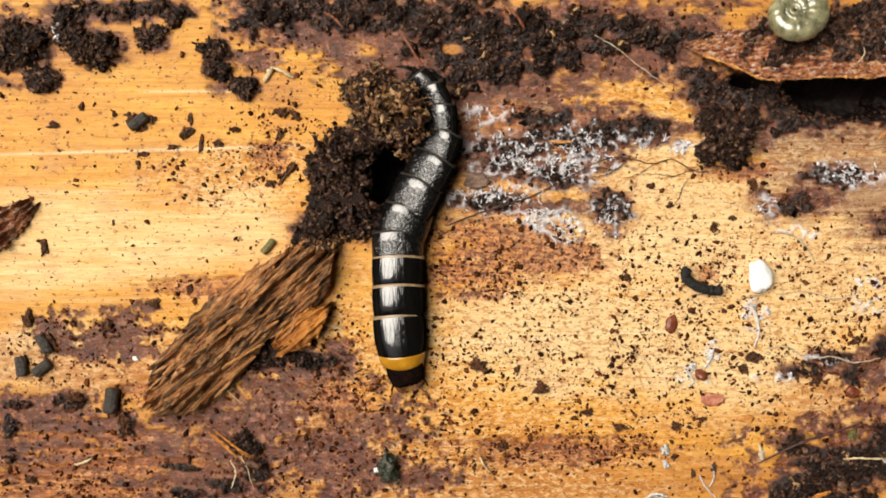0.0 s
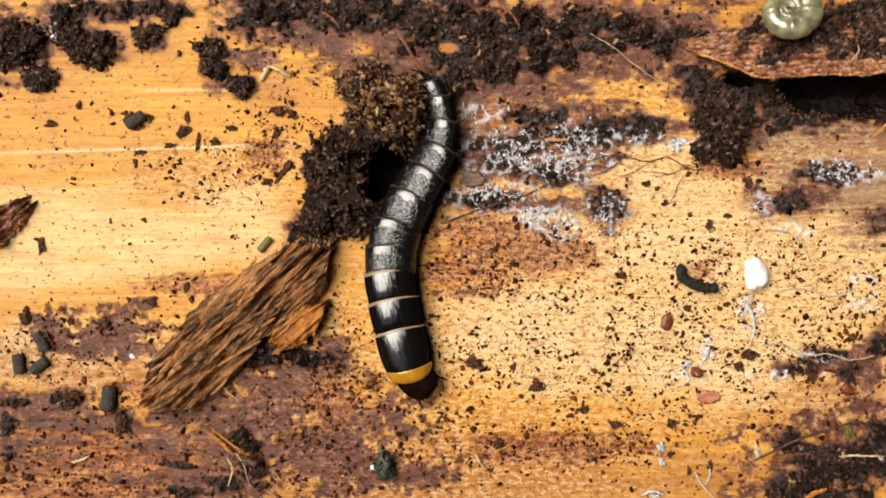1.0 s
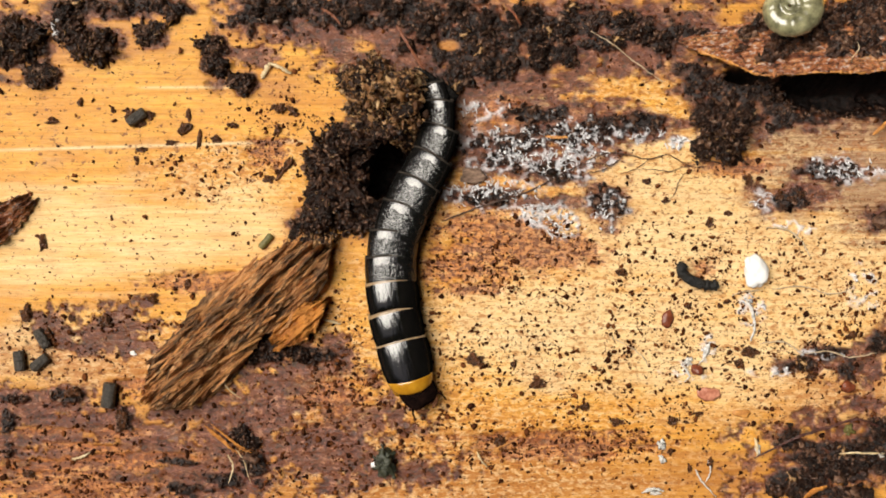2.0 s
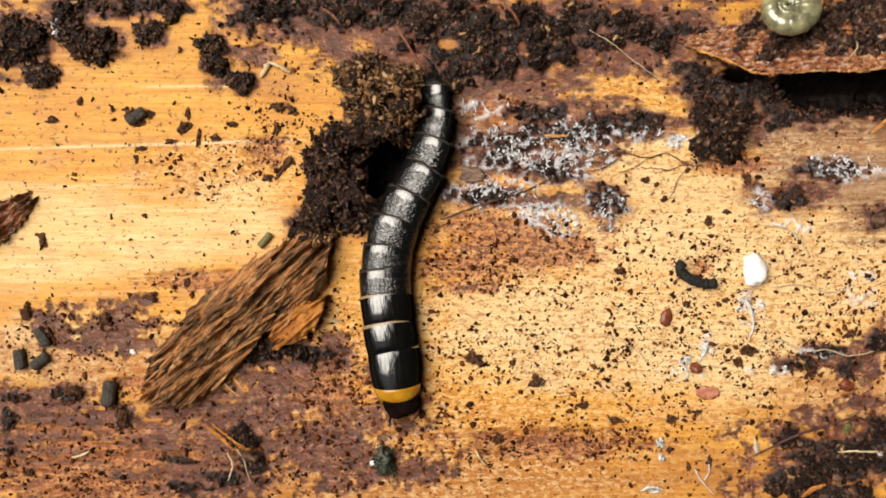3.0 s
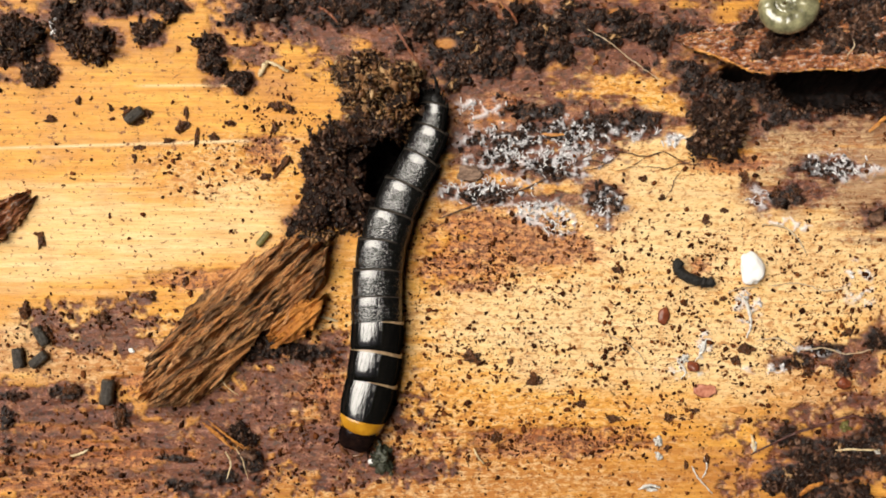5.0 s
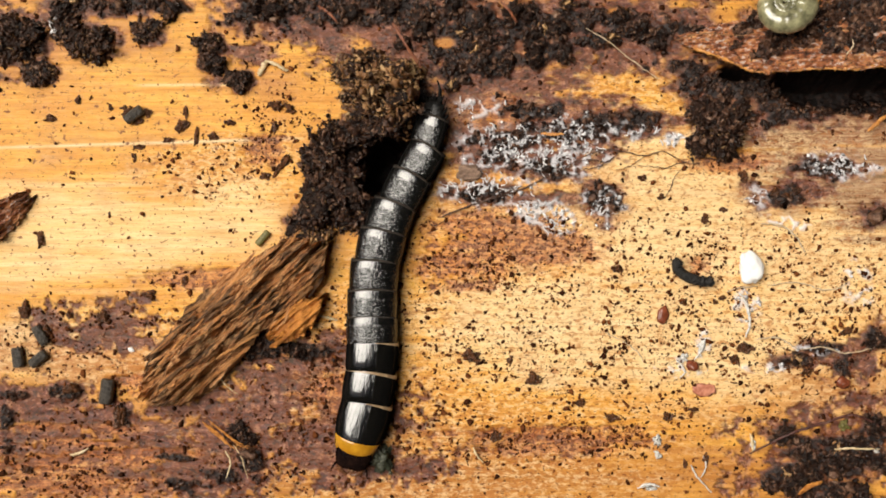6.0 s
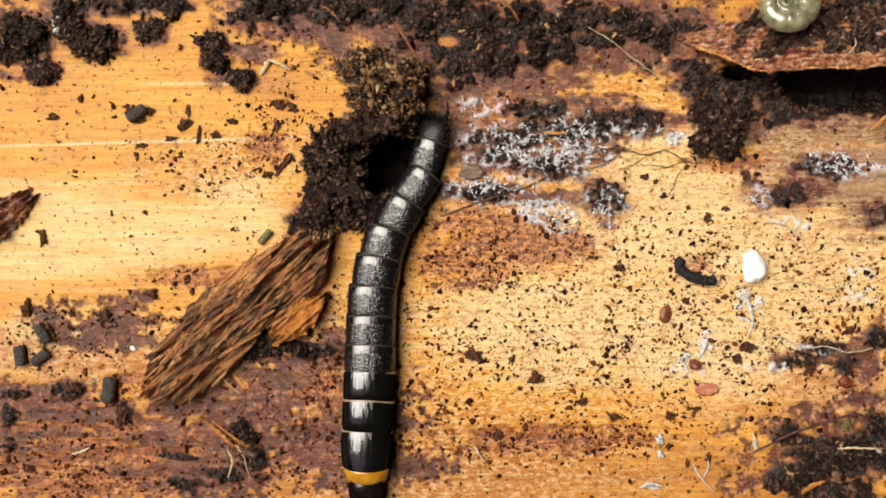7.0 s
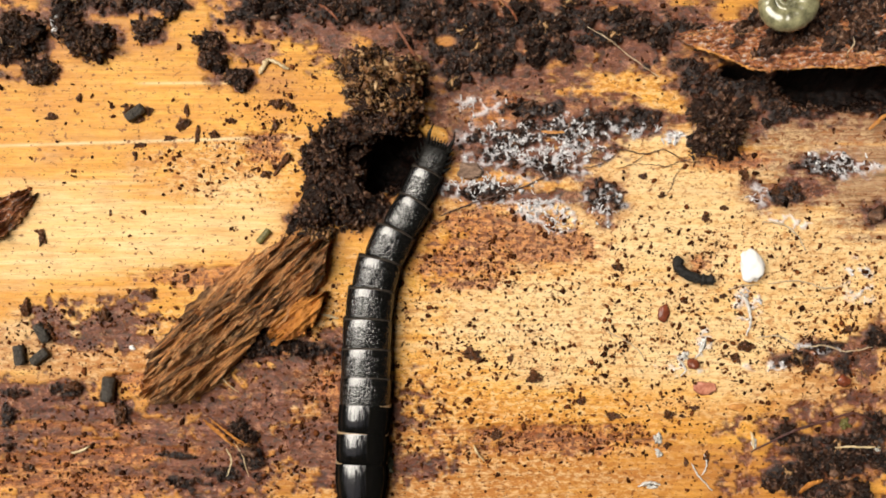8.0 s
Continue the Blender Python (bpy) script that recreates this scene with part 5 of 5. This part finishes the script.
def soil_on_flake():
    nx, ny, _ = FLAKE_TOP.shape
    i = rng_soil.randint(60, nx, 2600)
    j = (rng_soil.rand(2600) ** 1.6 * 0.75 * ny).astype(int)
    keep = fbm(i * 0.05, j * 0.06, 12, 3) + 0.10 * (i / nx - 0.5) - 0.10 * (j / ny - 0.4) > 0.46
    p = FLAKE_TOP[i[keep], j[keep]] + np.array([0, 0, 0.1 * MM])
    s = (0.10 + 0.32 * rng_soil.rand(len(p)) ** 2) * MM
    tagged(part("soil_on_bark", mesh_of("soil_on_bark", *scatter(p, s, 78, 2), smooth=False), SOIL),
           "dark soil crumbs lying on the bark flake", "soil", kind="stuff")


soil_on_flake()


# ---- the larva ----
LARVA = tagged(new("beetle_larva"), "glossy black segmented beetle larva with an amber band behind the head", "larva")
LARVA_AT = Vector((-4.5 * MM, -2 * MM, 0))
LARVA.location = LARVA_AT


def shell_mesh(name, length, profile, half_w, half_h, sides=40, power=2.2, bow=(-0.16, -0.16)):
    """A segment's shell along +y from its rear rim at y = 0; profile: (share of length, width, height) rows."""
    v = []
    for t, w, h in profile:
        for k in range(sides):
            a = 2 * math.pi * k / sides
            c, s = math.cos(a), math.sin(a)
            x = math.copysign(abs(c) ** (2 / power), c) * half_w * w
            z = math.copysign(abs(s) ** (2 / power), s)
            z = z * half_h * h * (1.0 if s > 0 else 0.7)
            y = t * length + (bow[0] + (bow[1] - bow[0]) * min(max(t, 0), 1)) * (1 - c * c if s > 0 else 1)
            v.append((x * MM, y * MM, z * MM))
    n = len(profile)
    i = np.arange(n * sides).reshape(n, sides)
    j = np.roll(i, -1, axis=1)
    quads = np.stack([i[:-1], j[:-1], j[1:], i[1:]], -1).reshape(-1, 4)
    tris = np.concatenate([quads[:, [0, 1, 2]], quads[:, [0, 2, 3]]])
    v += [(0, profile[0][0] * length * MM, 0), (0, profile[-1][0] * length * MM, 0)]
    a, b = n * sides, n * sides + 1
    caps = [(a, i[0, (k + 1) % sides], i[0, k]) for k in range(sides)] + [(b, i[-1, k], i[-1, (k + 1) % sides]) for k in range(sides)]
    return mesh_of(name, np.array(v), np.concatenate([tris, np.array(caps)]))


SEG = [(0.0, 0.93, 0.91), (0.015, 0.962, 0.950), (0.05, 0.982, 0.977), (0.14, 0.995, 0.993), (0.28, 1.0, 1.0), (0.48, 1.0, 1.0), (0.64, 0.990, 0.985), (0.76, 0.975, 0.955), (0.88, 0.945, 0.89), (1.0, 0.88, 0.79)]
HALF_W, HALF_H = 2.06, 1.30
SEGMENTS = []   # (object, index of its rear joint, index of its front joint)


def add_segment(name, k, length, w, h, mat, label, rim=None):
    ob = part(name, shell_mesh(name, length, SEG, HALF_W * w, HALF_H * h), mat, LARVA, label)
    SEGMENTS.append((ob, k))
    if rim:
        wide = 1.0 if rim == RIM else 0.55
        ring = [(-0.030 * wide, 0.88, 0.84), (-0.012 * wide, 0.95, 0.935), (0.02 * wide, 0.978, 0.970), (0.065 * wide, 0.992, 0.985), (0.095 * wide, 0.985, 0.970)]
        part("rear_rim", shell_mesh("rear_rim", length, ring, HALF_W * w, HALF_H * h), rim, ob, "pale thin rear rim" if rim == RIM else "thin grey-brown rear rim")
    return ob


# joints are counted from the head's tip: 0 tip, 1 front of the first plate, 2 its rear, ... 12 front of the last segment, 13 tail end
PRONOTUM = part("pronotum", shell_mesh("pronotum", 3.95, [(0.0, 0.91, 0.88), (0.01, 0.945, 0.93), (0.05, 0.972, 0.965), (0.12, 0.99, 0.99), (0.25, 1.0, 1.0), (0.45, 0.985, 0.995), (0.62, 0.94, 0.98), (0.74, 0.885, 0.955), (0.83, 0.84, 0.92)],
                                           HALF_W, HALF_H, bow=(-0.16, 0.30)), SHINY, LARVA, "polished black first plate")
SEGMENTS.append((PRONOTUM, 2))
part("rear_rim", shell_mesh("rear_rim", 3.95, [(-0.022, 0.88, 0.84), (-0.008, 0.95, 0.93), (0.015, 0.975, 0.965), (0.045, 0.985, 0.975), (0.065, 0.970, 0.955)], HALF_W, HALF_H, bow=(-0.16, 0.30)), RIM, PRONOTUM, "pale thin rear rim")
part("amber_band", shell_mesh("amber_band", 3.95, [(0.755, 0.86, 0.93), (0.765, 0.884, 0.956), (0.80, 0.865, 0.942), (0.84, 0.842, 0.918), (0.89, 0.80, 0.88), (0.95, 0.75, 0.81), (0.985, 0.70, 0.74), (1.0, 0.62, 0.64)], HALF_W, HALF_H, bow=(-0.16, 0.30)), BAND, PRONOTUM, "glossy amber yellow band")
add_segment("thorax_segment", 3, 2.75, 1.0, 1.0, SHINY, "polished black body segment", RIM)
add_segment("thorax_segment", 4, 2.80, 1.0, 1.0, SHINY, "polished black body segment", RIM)
for k in range(5, 12):
    w = (0.99, 0.97, 0.95, 0.92, 0.87, 0.81, 0.74)[k - 5]
    h = (1.0, 1.0, 0.98, 0.95, 0.90, 0.82, 0.74)[k - 5]
    add_segment("abdomen_segment", k, 2.75, w, h, ROUGH, "black granular body segment", DULL_RIM)
add_segment("abdomen_segment", 12, 2.8, 0.65, 0.62, ROUGH, "black granular body segment", DULL_RIM)
TAIL = part("tail_segment", shell_mesh("tail_segment", 2.9, [(0.0, 0.35, 0.30), (0.05, 0.62, 0.55), (0.14, 0.82, 0.76), (0.28, 0.95, 0.92), (0.5, 1.0, 1.0), (0.75, 0.97, 0.95), (1.0, 0.86, 0.78)],
                                   HALF_W * 0.56, HALF_H * 0.42, bow=(0.25, -0.16)), TAIL_HORN, LARVA, "black toothed tail segment")
SEGMENTS.append((TAIL, 13))
for side in (-1, 1):
    path = smooth_path([Vector((side * 0.78, 0.75, 0.05)) * MM, Vector((side * 0.90, 0.05, 0.15)) * MM, Vector((side * 0.98, -0.55, 0.35)) * MM, Vector((side * 0.90, -1.15, 0.60)) * MM], 12)
    part("tail_prong", mesh_of("tail_prong", *tube(path, [(0.25 - 0.0195 * q) * MM for q in range(12)], 8)), TAIL_HORN, TAIL, "short pointed tail prong")
    for q in range(5):
        path = smooth_path([Vector((side * (0.70 + 0.10 * q), 0.2 + 0.45 * q, 0.1)) * MM, Vector((side * (0.98 + 0.12 * q), -0.10 + 0.45 * q, 0.2)) * MM, Vector((side * (1.18 + 0.10 * q), -0.42 + 0.46 * q, 0.25)) * MM], 6)
        part("tail_tooth", mesh_of("tail_tooth", *tube(path, [(0.14 - 0.024 * i) * MM for i in range(6)], 6)), TAIL_HORN, TAIL)
    for q in range(3):
        path = [Vector((side * (0.12 + 0.22 * q), 0.35, 0.25)) * MM, Vector((side * (0.14 + 0.24 * q), -0.25 - 0.1 * (q % 2), 0.4)) * MM]
        part("tail_tooth", mesh_of("tail_tooth", *tube(path, [0.11 * MM, 0.025 * MM], 6)), TAIL_HORN, TAIL)
HEAD = part("head", shell_mesh("head", 2.2, [(-0.25, 0.66, 0.55), (0.0, 0.76, 0.66), (0.2, 0.80, 0.68), (0.45, 0.79, 0.62), (0.70, 0.70, 0.50), (0.86, 0.56, 0.40), (0.93, 0.40, 0.28)],
                               HALF_W * 0.88, HALF_H), HEADBROWN, LARVA, "dark brown glossy flattened head")
for side in (-1, 1):
    path = smooth_path([Vector((side * 0.85, 1.75, -0.1)) * MM, Vector((side * 0.72, 2.25, -0.15)) * MM, Vector((side * 0.15, 2.5, -0.2)) * MM], 8)
    part("mandible", mesh_of("mandible", *tube(path, [(0.30 - 0.03 * q) * MM for q in range(8)], 8)), JAW, HEAD, "reddish brown curved jaw")
    path = [Vector((side * 1.1, 1.6, 0)) * MM, Vector((side * 1.35, 2.0, 0.05)) * MM, Vector((side * 1.45, 2.4, 0.05)) * MM]
    part("feeler", mesh_of("feeler", *tube(path, [0.10 * MM, 0.08 * MM, 0.04 * MM], 6)), HEADBROWN, HEAD)

# joints of the body in millimetres over the plan, from the head's tip to the tail end, time by time
SPINES = []


def spine(t, *joints):
    SPINES.append((t, joints))


spine(0, (-2.96, -10.58), (-3.56, -8.09), (-3.88, -4.54), (-3.90, -2.23), (-3.88, -0.00), (-3.93, 1.86), (-2.97, 3.69), (-2.06, 5.68), (-0.96, 7.61), (-0.38, 9.59), (-0.86, 11.57), (-1.59, 13.06), (-2.63, 13.80), (-3.07, 13.89))
spine(0.5, (-1.48, -10.40), (-2.73, -8.75), (-3.54, -5.35), (-3.87, -2.98), (-3.96, -0.67), (-3.79, 1.24), (-3.18, 3.11), (-2.13, 5.09), (-0.87, 7.01), (-0.30, 8.89), (-0.44, 10.93), (-1.00, 12.54), (-1.91, 13.53), (-2.41, 13.66))
spine(1, (-1.00, -10.71), (-2.57, -9.41), (-3.49, -5.80), (-3.98, -3.49), (-4.26, -1.30), (-4.13, 0.61), (-3.55, 2.48), (-2.44, 4.59), (-1.28, 6.46), (-0.33, 8.32), (-0.31, 10.31), (-0.76, 12.05), (-1.41, 13.17), (-1.87, 13.33))
spine(1.5, (-1.00, -11.58), (-2.41, -9.96), (-3.41, -6.43), (-3.98, -4.07), (-4.16, -1.81), (-4.16, 0.11), (-3.79, 2.05), (-2.73, 4.04), (-1.69, 5.96), (-0.66, 7.90), (-0.29, 9.99), (-0.75, 11.81), (-1.39, 12.93), (-1.86, 13.02))
spine(3, (-2.92, -13.19), (-3.60, -11.07), (-3.97, -7.58), (-4.37, -5.66), (-4.55, -3.41), (-4.60, -1.59), (-4.32, 0.28), (-3.64, 2.40), (-2.61, 4.34), (-1.40, 6.39), (-0.74, 8.59), (-0.52, 10.88), (-0.85, 12.75), (-1.42, 13.70))
spine(3.5, (-4.41, -13.33), (-4.36, -11.83), (-4.41, -8.16), (-4.54, -6.09), (-4.66, -3.92), (-4.71, -2.03), (-4.56, 0.02), (-3.92, 2.01), (-2.92, 4.01), (-1.68, 6.18), (-0.84, 8.25), (-0.59, 10.49), (-0.92, 12.49), (-1.48, 13.45))
spine(4, (-5.40, -14.02), (-5.32, -12.40), (-4.87, -8.83), (-4.63, -6.48), (-4.63, -4.16), (-4.68, -2.33), (-4.53, -0.41), (-4.02, 1.59), (-3.24, 3.71), (-1.98, 5.91), (-0.92, 7.96), (-0.42, 10.26), (-0.90, 12.21), (-1.51, 13.19))
spine(4.5, (-6.44, -14.41), (-6.02, -13.16), (-5.19, -9.54), (-4.87, -7.22), (-4.81, -4.80), (-4.86, -3.00), (-4.74, -1.00), (-4.31, 1.15), (-3.56, 3.24), (-2.38, 5.49), (-1.19, 7.56), (-0.63, 9.89), (-0.81, 11.69), (-1.35, 12.81))
spine(6, (-7.10, -17.01), (-6.72, -15.43), (-5.77, -12.00), (-5.47, -9.68), (-5.34, -7.30), (-5.39, -5.38), (-5.37, -3.33), (-5.14, -1.08), (-4.46, 1.25), (-3.58, 3.42), (-2.29, 5.68), (-1.00, 7.83), (-0.64, 10.13), (-0.91, 11.88))
spine(6.5, (-6.18, -18.52), (-6.13, -16.70), (-5.88, -13.03), (-5.68, -10.74), (-5.61, -8.31), (-5.56, -6.37), (-5.53, -4.24), (-5.31, -2.05), (-4.73, 0.20), (-3.88, 2.45), (-2.53, 4.65), (-1.15, 6.90), (-0.94, 9.27), (-0.89, 11.32))
spine(7, (-6.01, -20.21), (-6.08, -18.46), (-5.99, -14.27), (-5.86, -11.93), (-5.74, -9.60), (-5.69, -7.66), (-5.64, -5.43), (-5.49, -3.16), (-5.00, -0.91), (-4.25, 1.31), (-2.86, 3.47), (-1.38, 5.72), (-0.92, 8.14), (-0.64, 10.27))
spine(7.5, (-6.08, -21.87), (-6.08, -19.82), (-6.06, -15.69), (-5.93, -13.29), (-5.83, -10.94), (-5.81, -8.99), (-5.71, -6.74), (-5.56, -4.37), (-5.16, -2.07), (-4.46, 0.26), (-3.03, 2.51), (-1.36, 4.58), (-0.81, 7.19), (-0.36, 9.31))
spine(8, (-6.41, -22.79), (-6.38, -20.79), (-6.36, -16.83), (-6.23, -14.53), (-6.01, -12.23), (-5.93, -10.23), (-5.90, -8.03), (-5.80, -5.72), (-5.48, -3.40), (-4.83, -1.10), (-3.55, 1.16), (-2.02, 3.43), (-1.16, 5.78), (-0.22, 8.11))


# degrees by which the rear segments lean to their side, at 0, 1.5, 3, 4.5, 6.5 and 8 s
ROLL = {7: (18, 10, 4, 0, 0, 0), 8: (26, 18, 10, 4, 0, 0), 9: (32, 24, 18, 10, 2, 0), 10: (36, 30, 22, 16, 6, 0),
        11: (38, 34, 27, 20, 8, 0), 12: (40, 36, 30, 24, 12, 2), 13: (40, 38, 32, 28, 18, 4)}


def motions():
    # heights of the body's axis at the joints, in millimetres
    axis = [0.75, 1.05, 1.15, 1.2, 1.2, 1.2, 1.2, 1.2, 1.2, 1.15, 1.1, 1.0, 0.9, 0.7]
    tracks = {ob: [] for ob, _ in SEGMENTS}
    tracks[HEAD] = []
    for t, joints in SPINES:
        p = []
        for (x, y), h in zip(joints, axis):
            p.append(Vector((x * MM, y * MM, float(crown(np.array(y * MM))) + h * MM)) - LARVA_AT)
        for ob, k in SEGMENTS:
            ahead = (p[k - 1] - p[k]).normalized()
            if k >= 3:
                ahead = (ahead * 2 + (p[k - 2] - p[k - 1]).normalized()).normalized()
            turn = math.atan2(-ahead.x, ahead.y)
            # the rear body lies twisted on its side at first and rolls level as it is drawn along
            lean = np.interp(t, (0.0, 1.5, 3.0, 4.5, 6.5, 8.0), ROLL[k]) if k in ROLL else 0.0
            lifted = p[k] + Vector((0, 0, 0.55 * MM * math.sin(radians(lean))))
            tracks[ob].append((t, Matrix.Translation(lifted) @ Matrix.Rotation(turn, 4, "Z") @ Matrix.Rotation(radians(lean), 4, "Y")))
        ahead = (p[0] - p[1]).normalized()
        tracks[HEAD].append((t, Matrix.Translation(p[1]) @ Matrix.Rotation(math.atan2(-ahead.x, ahead.y), 4, "Z")))
    for ob, rows in tracks.items():
        walk(ob, rows)
    # the larva's tail pushes the humus clod a little up the log
    push = ((0.0, 0.3, -0.80, 5), (1.0, 0.25, -0.50, 3), (1.5, 0.25, -0.40, 2.5), (3.0, 0.05, -0.1, 1), (4.0, 0, 0, 0), (6.0, 0.1, 0.2, -2), (7.0, 0.3, 0.25, -3), (8.0, 0.3, 0.35, -4))
    for ob in (BIG_CLOD, CLOD_GRAIN, CLOD_SLIVER):
        at, spin = ob.location.copy(), Matrix.Rotation(ob.rotation_euler.z, 4, "Z")
        walk(ob, [(t, Matrix.Translation(at + Vector((dx, dy, 0)) * MM) @ Matrix.Rotation(radians(tilt), 4, "X") @ spin) for t, dx, dy, tilt in push])


motions()
